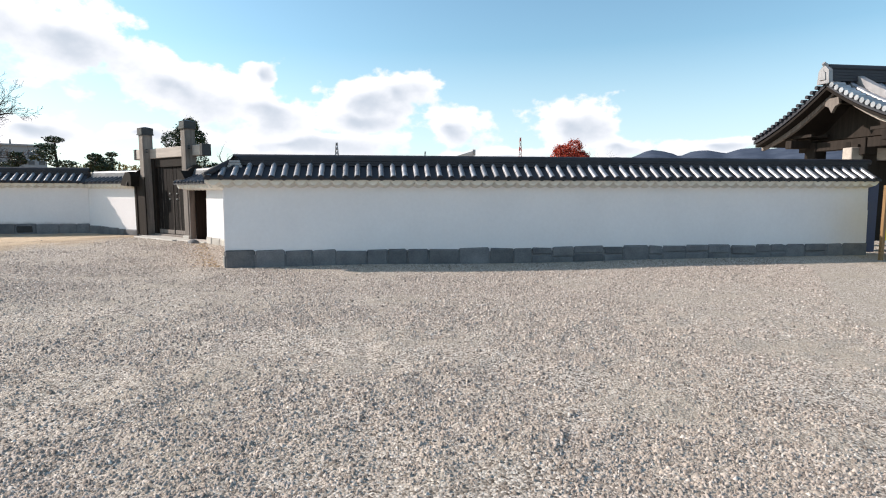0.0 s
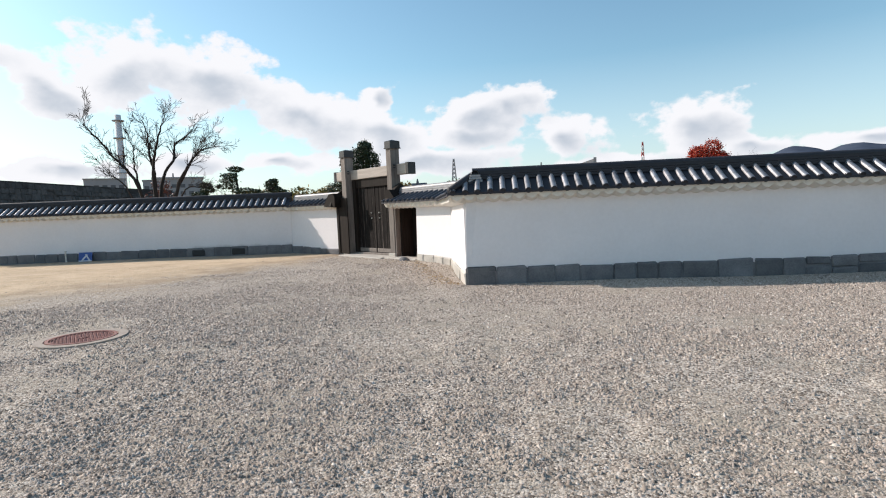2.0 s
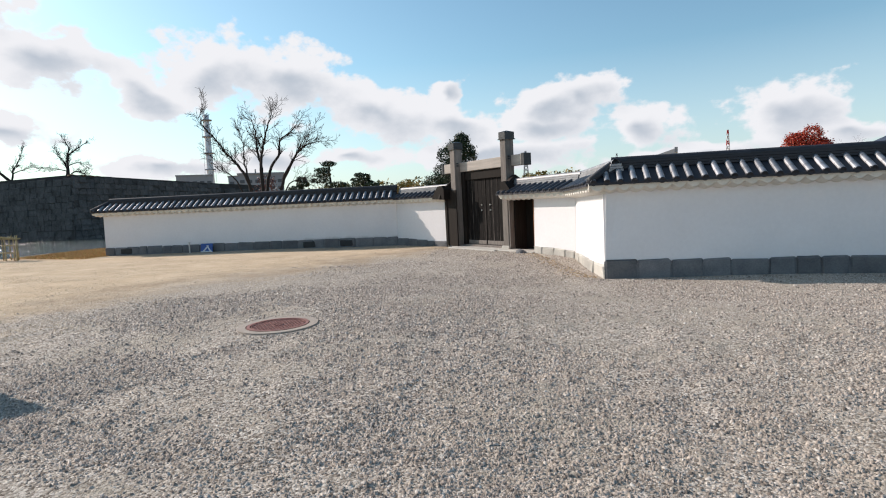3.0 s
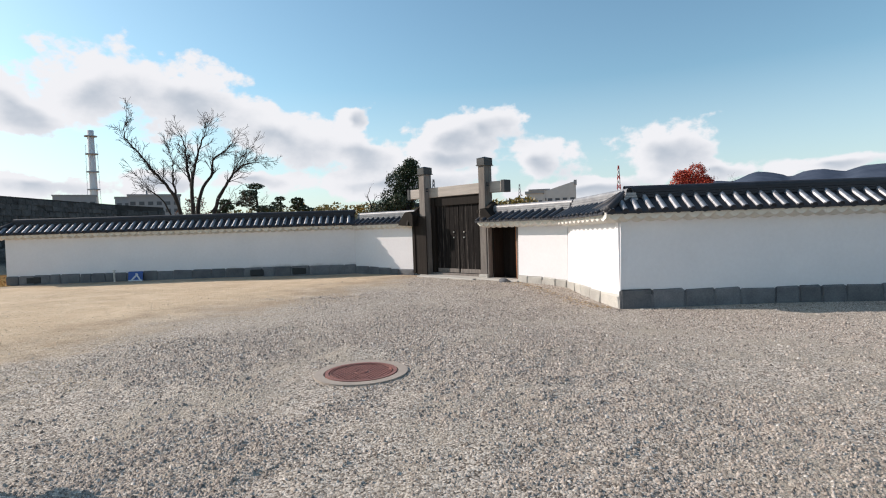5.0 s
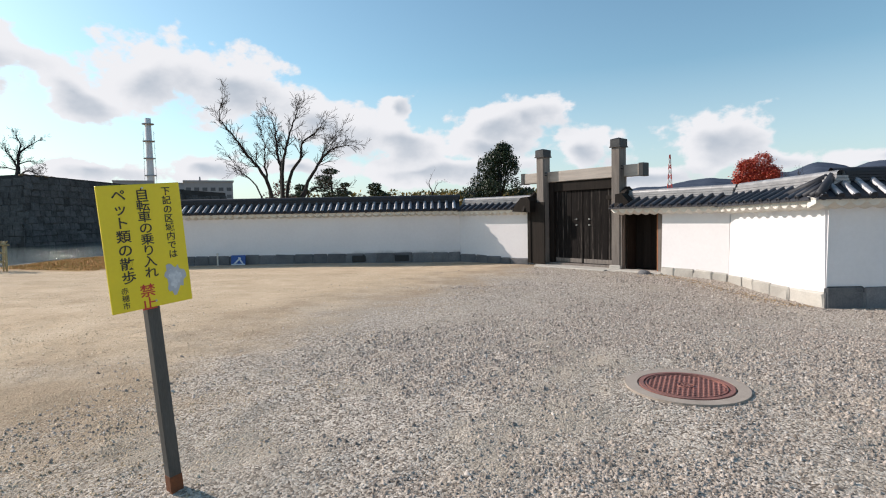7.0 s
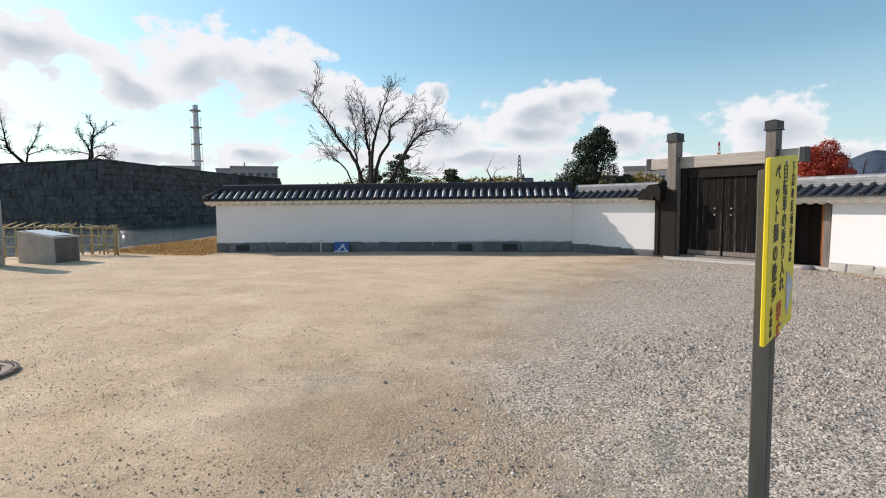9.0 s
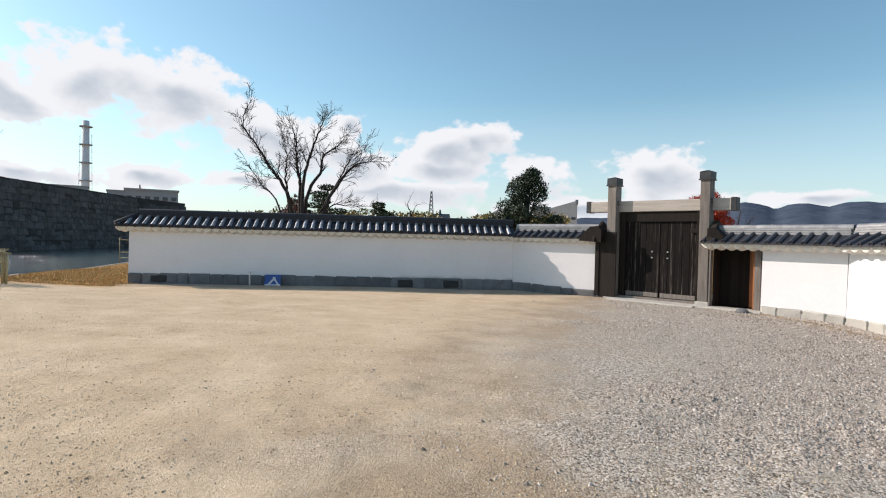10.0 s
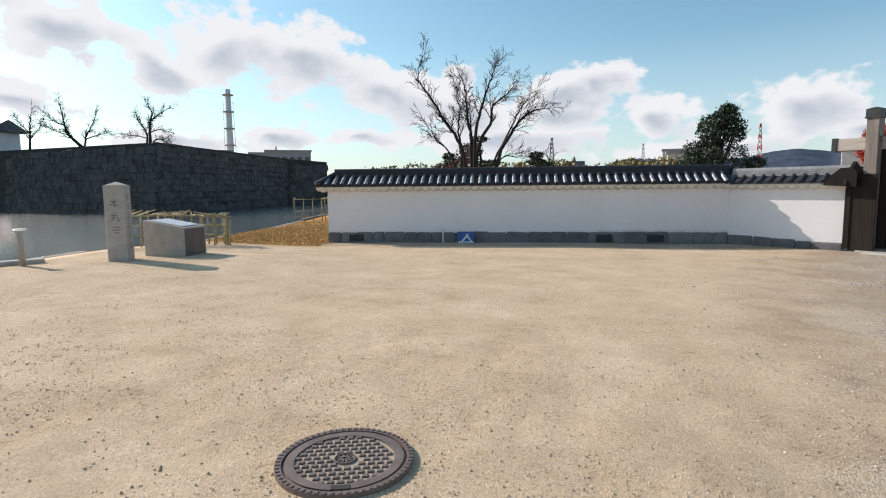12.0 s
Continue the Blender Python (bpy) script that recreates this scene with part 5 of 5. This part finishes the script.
bare_tree(-25.6, 64.4, 0, [(0.12, 0.3, (0, 0), (0.1, 4.2), (-0.3, 5.4), (0.1, 6.6)), (0.06, 0.3, (0.1, 4.0), (0.7, 5.4), (1.3, 5.6))], "thin leafless tree far behind the wall", 21, 0.1, 1.2, 1, 1)
bare_tree(54.6, 184, 0, [(0.25, 0, (-1, 0), (-2, 8), (-3, 12)), (0.25, 0, (0, 0), (0.3, 9), (0.8, 13)), (0.2, 0, (1, 0), (3, 8), (5, 11))], "pale leafless tree far away", 39, 0, 3.2, 2, 2)
WINTER = "leafless crooked tree on the rampart top"
bare_tree(-79.3, 44.2, 6.1, [(0.14, 0.5, (0, 0), (0.09, 1.72), (0.18, 3.27), (0.45, 4.99)), (0.07, -0.5, (0.09, 2.24), (-0.63, 3.18), (-0.99, 3.96)), (0.06, 0.8, (0.09, 1.55), (0.9, 2.75), (1.17, 3.35))], WINTER, 31, 0.85, 1.01, 2, 3, 0.25, 0.009)
bare_tree(-69.9, 43.4, 6.1, [(0.19, 0.5, (0, 0), (-0.81, 0.92), (-1.44, 1.76), (-1.67, 3.19), (-1.89, 4.96)), (0.12, -0.6, (0, 0), (0.18, 1.26), (0.81, 2.52), (1.35, 3.86)), (0.08, 0.8, (-1.53, 2.44), (-2.52, 2.86), (-3.24, 3.7)), (0.07, -0.8, (0.18, 1.09), (1.44, 1.6), (2.34, 1.76)), (0.07, 0.6, (-1.17, 1.43), (-2.43, 1.85), (-3.24, 2.44))], WINTER, 33, 0.85, 1.22, 2, 3, 0.25, 0.009)
bare_tree(-60.1, 42.6, 6.1, [(0.17, 0.5, (0, 0), (0, 1.12), (0.09, 2.16), (0.81, 2.96), (1.98, 3.84)), (0.10, -0.6, (0.05, 1.92), (0.27, 3.12), (-0.09, 4)), (0.09, 0.6, (0.09, 0.08), (0.54, 0.64), (1.26, 0.48), (1.71, 0.08)), (0.07, 0.4, (0, 1.28), (0.99, 1.6), (1.71, 1.2))], WINTER, 35, 0.85, 1.08, 2, 3, 0.25, 0.009)
bare_tree(-61.6, 43.4, 6.1, [(0.11, 0.4, (0, 0), (0.18, 1.27), (-0.45, 2.46), (-0.72, 3.31)), (0.06, -0.5, (0.09, 0.85), (-0.9, 1.1), (-1.98, 0.94))], WINTER, 37, 0.85, 0.94, 2, 3, 0.25, 0.009)


def clumps(rng, blobs):
    """A place within a few uneven clumps, denser to their outside."""
    cx, cy, cz, rx, rz = blobs[rng.randrange(len(blobs))]
    a, b = rng.uniform(0, math.tau), math.acos(rng.uniform(-1, 1))
    q = rng.uniform(0.4, 1.0) ** 0.6 * (rng.uniform(1.0, 1.4) if rng.random() < 0.16 else 1.0)
    return Vector((cx + rx * q * math.sin(b) * math.cos(a), cy + rx * q * math.sin(b) * math.sin(a), cz + rz * q * math.cos(b)))


def leafy_tree(x, y, blobs, n, size, material, label, seed, trunk=3.0, name="leafy_tree"):
    rng = random.Random(seed)
    root = empty(name, Matrix.Translation((x, y, 0)), label, "tree")
    bm = bmesh.new()
    tube(bm, (0, 0, -0.2), (0.1, 0, trunk), 0.16, 0.09, 8)
    for cx, cy, cz, rx, rz in blobs[::2]:
        tube(bm, (0.05, 0, trunk * 0.6), (cx, cy, cz), 0.06, 0.02, 5)
    part("trunk", bm, BARK, root, "", True)
    leaves(n, lambda r: clumps(r, blobs), size, rng, material, "crown", root)
    return root


rng = random.Random(8)
ev = [(rng.uniform(-1.0, 1.0) * 1.45 * (1.25 - 0.27 * (z - 1.2)), rng.uniform(-1, 1) * (1.2 - 0.25 * (z - 1.2)), z, 0.62 - 0.07 * (z - 1.2), 0.42) for z in np.linspace(1.4, 4.6, 22)] + [(0.25, 0, 4.75, 0.35, 0.35), (0.1, 0, 4.4, 0.5, 0.4), (0.9, 0, 2.3, 0.6, 0.45), (1.2, 0.1, 1.8, 0.6, 0.4), (-1.1, 0, 1.9, 0.6, 0.4), (0.6, -0.1, 3.0, 0.55, 0.45), (-0.6, 0, 2.8, 0.55, 0.45), (1.4, 0, 2.6, 0.4, 0.3)]
leafy_tree(-12.75, 27.6, ev, 24000, 0.052, EVERGREEN, "dark glossy evergreen tree behind the gate wall", 9, 3.6, "evergreen_tree")
mp = [(rng.uniform(-1, 1) * 4.2, rng.uniform(-1, 1) * 3, 8.3 + rng.uniform(-2.5, 5.0) * (1 - abs(k - 9) / 16), 1.9, 1.6) for k in range(20)] + [(1.3, 0, 13.4, 2.2, 1.8), (-2.4, 0, 12.2, 2.0, 1.6), (0, 0, 11, 3.4, 2.4), (2.4, 0, 10.5, 2.6, 2.2), (-3, 0, 10, 2.4, 2.0)]
leafy_tree(33.6, 148, mp, 26000, 0.22, MAPLE, "red and orange maple in autumn leaf", 10, 7.0, "maple_tree")
mp2 = [(rng.uniform(-1, 1) * 0.9, rng.uniform(-1, 1) * 0.8, rng.uniform(1.4, 3.3), 0.5, 0.35) for k in range(12)]
leafy_tree(-23.9, 26.6, mp2, 1500, 0.06, leafmat("dark_red_leaf", (0.09, 0.02, 0.018), (0.16, 0.05, 0.03)), "small dark red maple behind the wall", 14, 2.2, "maple_tree")


def pine_tree(x, y, h, seed, spread=2.2):
    rng = random.Random(seed)
    root = empty("pine_tree", Matrix.Translation((x, y, 0)), "pruned garden pine with layered needle pads", "tree", "garden pines behind the wall")
    bm = bmesh.new()
    tube(bm, (0, 0, -0.2), (0.2, 0, h * 0.5), 0.18, 0.12, 7)
    tube(bm, (0.2, 0, h * 0.5), (0, 0, h * 0.95), 0.12, 0.05, 7)
    pads = []
    for k in range(8):
        t = k / 7
        z = h * (0.45 + 0.53 * t)
        w = spread * (1 - 0.72 * t)
        a = rng.uniform(0, math.tau)
        c = Vector((w * 0.6 * math.cos(a), w * 0.6 * math.sin(a), z)) if k < 7 else Vector((0, 0, h))
        tube(bm, (0.1, 0, z - 0.3), c, 0.05, 0.02, 5)
        pads.append((c.x, c.y, c.z, 0.55 * spread * (1 - 0.5 * t), 0.22))
    part("trunk", bm, BARK, root, "", True)
    leaves(3200, lambda r: clumps(r, pads), 0.085, rng, PINE, "crown", root, 0.5)


pine_tree(-25.8, 37.0, 4.9, 41, 2.0)
pine_tree(-27.6, 36.0, 3.8, 42, 1.6)
pine_tree(-31.8, 53.4, 5.0, 43, 2.0)
pine_tree(-33.6, 53.0, 4.0, 44, 1.8)
pine_tree(-21.6, 34.5, 3.6, 45, 1.6)

# shrubs and woods far behind the walls
bl = [(rng.uniform(-27, 27), rng.uniform(-3, 3), rng.uniform(2.6, 4.9), 2.2, 1.0) for k in range(60)]
hedge = leaves(9000, lambda r: clumps(r, bl), 0.3, rng, AUTUMN, "shrubs", None)
hedge.location = (-33, 84, 0)
tagged(hedge, "yellow and green shrubs far behind the wall", "shrubs", kind="stuff")
bl = [(rng.uniform(-60, 70), rng.uniform(-4, 4), rng.uniform(0.5, 4.6) , 3.4, 1.5) for k in range(90)]
wood = leaves(9000, lambda r: clumps(r, bl), 0.42, rng, SHRUB, "woods", None)
wood.location = (-2, 118, 0)
tagged(wood, "dark green belt of distant trees", "woods", kind="stuff")


# hills on the horizon
HILL = mat("hazy_wooded_hill", (0.085, 0.105, 0.145), 1.0, second=(0.045, 0.06, 0.09), scale=0.014, grain=0.05, bump=0.0, spec=0.0)
HILLS = [(21, 3.95, 1.6), (25.3, 3.85, 1.7), (29.3, 3.95, 2.0), (34, 4.2, 3), (17.5, 3.4, 1.8), (12.2, 3.1, 2.6), (7.5, 2.5, 3), (-0.5, 2.7, 2.5), (-8, 2.2, 4), (-25, 1.6, 10), (45, 4, 8), (60, 3.5, 10), (-45, 1.2, 15)]
vs, fs = [], []
cols, rows = 400, 6
for i in range(cols + 1):
    a = radians(-70 + 150 * i / cols)
    deg = math.degrees(a)
    crest = max(h - 0.35 * ((deg - c) / w) ** 2 for c, h, w in HILLS) + 0.10 * noise.noise((deg * 0.9, 4.2, 0)) + 0.04 * noise.noise((deg * 3.5, 1.2, 0))
    crest = max(crest, 0.5)
    for j in range(rows + 1):
        R = 1900 + 130 * j
        hgt = R * math.tan(radians(crest)) * math.sin(math.pi / 2 * j / rows) ** 0.8
        vs.append((-8 + R * math.sin(a), R * math.cos(a), hgt - 2))
for i in range(cols):
    for j in range(rows):
        k = i * (rows + 1) + j
        fs.append((k, k + rows + 1, k + rows + 2, k + 1))
tagged(sheet("backdrop", vs, fs, HILL, smooth=True), "hazy blue wooded hills on the horizon", "hills", kind="structure")

# chimney with platforms and guys
CHIM = mat("pale_chimney_concrete", (0.64, 0.65, 0.67), 0.9, second=(0.56, 0.57, 0.59), scale=0.05, grain=0.6, bump=0.05)
FARGREY = mat("far_grey_cladding", (0.30, 0.33, 0.37), 0.9, second=(0.24, 0.27, 0.31), scale=0.05, grain=0.5, bump=0.05)
FARPALE = mat("far_pale_cladding", (0.55, 0.56, 0.58), 0.9, second=(0.45, 0.46, 0.48), scale=0.05, grain=0.5, bump=0.05)
FARGLASS = mat("far_dark_glazing", (0.07, 0.08, 0.1), 0.3, second=(0.05, 0.06, 0.08), bump=0)
MASTRED = mat("mast_red", (0.55, 0.06, 0.05), 0.7, bump=0)
ch = empty("chimney", Matrix.Translation((-349, 390, 0)), "tall pale power station chimney with platforms", "chimney")
bm = bmesh.new()
tube(bm, (0, 0, 0), (0, 0, 87), 3.2, 2.3, 20)
part("shaft", bm, CHIM, ch, "", True)
for z in (82, 68, 54, 40):
    bm = bmesh.new()
    tube(bm, (0, 0, z), (0, 0, z + 0.7), 4.6, 4.6, 16)
    part("platform", bm, FARGREY, ch)
for sx in (-1, 1):
    bm = bmesh.new()
    tube(bm, (sx * 6.5, 0, 0), (sx * 5, 0, 76), 0.12, 0.12, 4)
    for z in range(8, 76, 6):
        tube(bm, (sx * 6.2, 0, z), (sx * 4.5, 0, z + 3), 0.07, 0.07, 3)
    part("ladder_frame", bm, FARGREY, ch)


def far_block(x, y, w, d, h, label, material, rot=0.0, storeys=3, bays=6, slant=0.0):
    root = empty("far_building", Matrix.Translation((x, y, 0)) @ Matrix.Rotation(rot, 4, "Z"), label, "building")
    bm = bmesh.new()
    a = [bm.verts.new(c) for c in ((-w / 2, 0, -1), (w / 2, 0, -1), (w / 2, d, -1), (-w / 2, d, -1), (-w / 2, 0, h - slant), (w / 2, 0, h), (w / 2, d, h), (-w / 2, d, h - slant))]
    for q in ((4, 5, 6, 7), (0, 1, 5, 4), (1, 2, 6, 5), (2, 3, 7, 6), (3, 0, 4, 7)):
        bm.faces.new([a[i] for i in q])
    part("wall", bm, material, root)
    bm = bmesh.new()
    box(bm, -w / 2 - 0.5, w / 2 + 0.5, -0.5, d + 0.5, h - slant - 0.2, h - slant + 0.6) if slant == 0 else box(bm, w / 2 - 1, w / 2 + 0.4, -0.4, d, h - 2, h + 0.4)
    part("roof_edge", bm, FARGREY, root)
    for s in range(storeys):
        z = (h - slant) * (0.45 + 0.5 * s / storeys)
        for k in range(bays):
            x0 = -w / 2 + w * (k + 0.2) / bays
            part("window", bx(x0, x0 + w / bays * 0.6, -0.1, 0.1, z, z + (h - slant) * 0.08), FARGLASS, root)
    return root


far_block(-337, 358, 27, 18, 33.5, "grey power station boiler house", FARGREY, 0.72, 3, 5)
far_block(-309, 381, 22, 16, 32, "grey power station turbine house", FARGREY, 0.68, 3, 4)
far_block(-183, 238, 22, 14, 21, "grey flat-roofed building far away", FARGREY, 0.65, 3, 6)
far_block(9, 290, 15, 10, 22.6, "pale building with a slanted roof edge", FARPALE, -0.05, 2, 4, 4.5)
far_block(-2, 292, 10, 10, 18.6, "low pale building beside a slanted block", FARPALE, -0.05, 2, 4)
far_block(-5.0, 204, 6, 8, 12.6, "small pale concrete building far away", FARPALE, 0, 2, 3)
far_block(76, 300, 14, 8, 16.8, "long white far building", FARPALE, -0.25, 1, 8)
pg = empty("temple_roof", Matrix.Translation((-25.9, 91.2, 0)), "small dark temple roof above the trees", "temple")
bm = bmesh.new()
prism(bm, [(-2.2, 4.2), (2.2, 4.2), (0.5, 5.4), (0, 5.7), (-0.5, 5.4)], -1.6, 1.6)
part("roof", bm, KAWARA, pg)
part("body", bx(-1.2, 1.2, -1.4, 1.4, 0, 4.2), PLASTER, pg)
bm = bmesh.new()
tube(bm, (0, 0, 5.6), (0, 0, 6.4), 0.3, 0.1, 6)
part("finial", bm, KAWARA, pg)


def mast(x, y, h, w, label, banded=True):
    root = empty("lattice_mast", Matrix.Translation((x, y, 0)), label, "mast")
    n = 12
    for i in range(n):
        z0, z1 = h * i / n, h * (i + 1) / n
        a, b = w * (1 - 0.85 * i / n), w * (1 - 0.85 * (i + 1) / n)
        bm = bmesh.new()
        cs = ((-1, -1), (1, -1), (1, 1), (-1, 1))
        for (px, py), (qx, qy) in zip(cs, cs[1:] + cs[:1]):
            tube(bm, (px * a, py * a, z0), (px * b, py * b, z1), 0.24, 0.22, 4)
            tube(bm, (px * a, py * a, z0), (qx * b, qy * b, z1), 0.18, 0.18, 3)
            tube(bm, (qx * a, qy * a, z0), (px * b, py * b, z1), 0.18, 0.18, 3)
        part("mast_section", bm, (MASTRED if i % 2 else WHITE) if banded else FARGREY, root)
    return root


mast(66, 476, 47, 2.6, "red and white banded lattice mast")
mast(-301, 388, 37.5, 1.2, "slim grey lattice mast", False)
mast(-80, 420, 38, 3.0, "distant grey lattice power pylon", False)
mast(-16, 500, 37, 2.6, "distant grey lattice power pylon", False)


# ---- loose stones of the yard ----
def stones(xy, size, seed, name, label, material):
    """Angular chips, each a skewed block with a short ridge on top, lying on the ground."""
    r = np.random.RandomState(seed)
    n = len(xy)
    base = np.array([(1, 0.7, 0), (-0.9, 0.8, 0), (-1, -0.7, 0), (0.9, -0.8, 0), (0.45, 0.05, 1), (-0.45, -0.05, 1)], float)
    tris = np.array([(0, 1, 5), (0, 5, 4), (1, 2, 5), (2, 3, 4), (2, 4, 5), (3, 0, 4)])
    p = base[None] * (0.65 + 0.7 * r.rand(n, 6, 3)) * (size[:, None, None] * np.stack([0.9 + 0.6 * r.rand(n), 0.6 + 0.5 * r.rand(n), 0.7 + 0.8 * r.rand(n)], 1)[:, None, :])
    a = r.rand(n) * 6.283
    c, d = np.cos(a)[:, None], np.sin(a)[:, None]
    z0 = surface(xy[:, 0], xy[:, 1]) - size * 0.2
    q = np.stack([p[..., 0] * c - p[..., 1] * d + xy[:, :1], p[..., 0] * d + p[..., 1] * c + xy[:, 1:], p[..., 2] + z0[:, None]], 2).reshape(-1, 3)
    fs = (tris[None] + 6 * np.arange(n)[:, None, None]).reshape(-1, 3)
    me = bpy.data.meshes.new(name)
    me.vertices.add(len(q))
    me.vertices.foreach_set("co", q.ravel())
    me.loops.add(fs.size)
    me.loops.foreach_set("vertex_index", fs.ravel().astype(np.int32))
    me.polygons.add(len(fs))
    me.polygons.foreach_set("loop_start", (np.arange(len(fs)) * 3).astype(np.int32))
    me.update()
    me.validate()
    me.materials.append(material)
    return tagged(new(name, me), label, "gravel", kind="stuff")


def pebble_material(name, *stops):
    m = leafmat(name, (0, 0, 0), (1, 1, 1))
    ramp = next(n for n in m.node_tree.nodes if n.type == "VALTORGB").color_ramp
    while len(ramp.elements) < len(stops):
        ramp.elements.new(0.5)
    for e, (p, c) in zip(ramp.elements, stops):
        e.position, e.color = p, (*c, 1)
    m.node_tree.nodes["Principled BSDF"].inputs["Roughness"].default_value = 0.9
    return m


PEBBLE = pebble_material("mixed_pebble", (0.0, (0.15, 0.125, 0.105)), (0.3, (0.335, 0.28, 0.235)), (0.7, (0.46, 0.39, 0.33)), (0.92, (0.55, 0.47, 0.405)), (1.0, (0.66, 0.61, 0.55)))
GRIT = pebble_material("sandy_grit", (0.0, (0.24, 0.175, 0.115)), (0.25, (0.40, 0.30, 0.195)), (0.7, (0.54, 0.43, 0.29)), (1.0, (0.74, 0.64, 0.50)))
r = np.random.RandomState(1)
# gravel: thick near the walked line, thinner with distance and over trodden patches
gx, gy = -15.0 + 23.0 * r.rand(800000), 2.2 + 16.5 * r.rand(800000) ** 2.0
heap = 0.6 * lattice(gx * 0.8, gy * 0.8, 11) + 0.4 * lattice(gx * 2.6, gy * 2.6, 12)
edge = -12.6 + 0.25 * np.maximum(gy - 9, 0) + 3.4 * (lattice(gx * 0.7, gy * 0.7, 13) - 0.5)
keep = (r.rand(len(gx)) < np.clip((heap - 0.30) * 2.7, 0.14, 1.0)) & (r.rand(len(gx)) < np.clip((gx - edge) / 3.0, 0.004, 1.0)) & (gx < 1.5 + 0.55 * gy) & (gx > -13.5 - 0.2 * gy)
keep &= (np.hypot(gx + 8.31, gy - 5.74) > 0.44) & (gy < np.interp(gx, [-15, -10.6, -6.9, -5.7, -4.83, 11], [19.5, 19.0, 16.3, 14.85, 12.0, 14.1]) - 0.06)
keep &= r.rand(len(gx)) < np.clip((gy - 2.15) / 0.5, 0.0, 1.0)
xy = np.stack([gx, gy], 1)[keep][:290000]
stones(xy, (0.0038 + 0.0085 * r.rand(len(xy)) ** 2.4) * (1 + 0.06 * (xy[:, 1] - 2.2)), 2, "loose_gravel", "loose grey and beige gravel on the yard", PEBBLE)
# grit on the sand
gx, gy = -28.0 + 17.0 * r.rand(190000), 3.2 + 13.0 * r.rand(190000) ** 1.8
keep = (np.hypot(gx + 17.24, gy - 4.43) > 0.40) & (gx > -27.5) & ((gx < -23) | (gy < 16)) & (r.rand(len(gx)) < np.clip((lattice(gx * 1.1, gy * 1.1, 14) - 0.15) * 1.6, 0.08, 1))
xy = np.stack([gx, gy], 1)[keep][:105000]
stones(xy, 0.0024 + 0.0072 * r.rand(len(xy)) ** 4.0, 3, "sand_grit", "scattered grit and pebbles on beige sand", GRIT)

# dry grass blades on the bank
BLADE = leafmat("dry_grass_blade", (0.33, 0.28, 0.08), (0.46, 0.20, 0.075))
r = np.random.RandomState(6)
vs, fs = [], []
while len(fs) < 16000:
    y = 16.4 + 13 * r.rand() ** 1.4
    x0 = bank_x(y)
    x1 = -25.0 - 0.1 * (y - 16) if y < 18.4 else -25.2 + 0.1 * (y - 18)
    x = x0 + (x1 - x0) * r.rand()
    if y < 17.2 and r.rand() < 0.6:
        continue
    a, h, w = r.rand() * 6.283, 0.02 + 0.05 * r.rand(), 0.012 + 0.012 * r.rand()
    z = gh(x, y) - 0.01
    i = len(vs)
    vs += [(x - w * math.cos(a), y - w * math.sin(a), z), (x + w * math.cos(a), y + w * math.sin(a), z), (x + h * 0.7 * (r.rand() - 0.5), y + h * 0.7 * (r.rand() - 0.5), z + h)]
    fs.append((i, i + 1, i + 2))
tagged(sheet("grass", vs, fs, BLADE), "dry yellow and orange grass beside the moat", "grass", kind="stuff")
# fallen leaves and straw along the foot of the return wall
vs, fs = [], []
LITTER = leafmat("fallen_leaf", (0.30, 0.17, 0.07), (0.52, 0.38, 0.20))
for _ in range(420):
    t = r.rand()
    x, y = -6.8 + 2.0 * t - 0.15 - abs(r.randn()) * 0.28, 16.1 - 3.9 * t - abs(r.randn()) * 0.12
    a, s, z = r.rand() * 6.283, 0.012 + 0.025 * r.rand(), gh(x, y) + 0.012
    i = len(vs)
    c, d = math.cos(a) * s, math.sin(a) * s
    vs += [(x - c, y - d, z), (x + d * 0.5, y - c * 0.5, z + 0.01), (x + c, y + d, z + 0.004), (x - d * 0.5, y + c * 0.5, z + 0.012)]
    fs.append((i, i + 1, i + 2, i + 3))
tagged(sheet("leaf_litter", vs, fs, LITTER), "dry fallen leaves gathered along the wall foot", "leaves", kind="stuff")
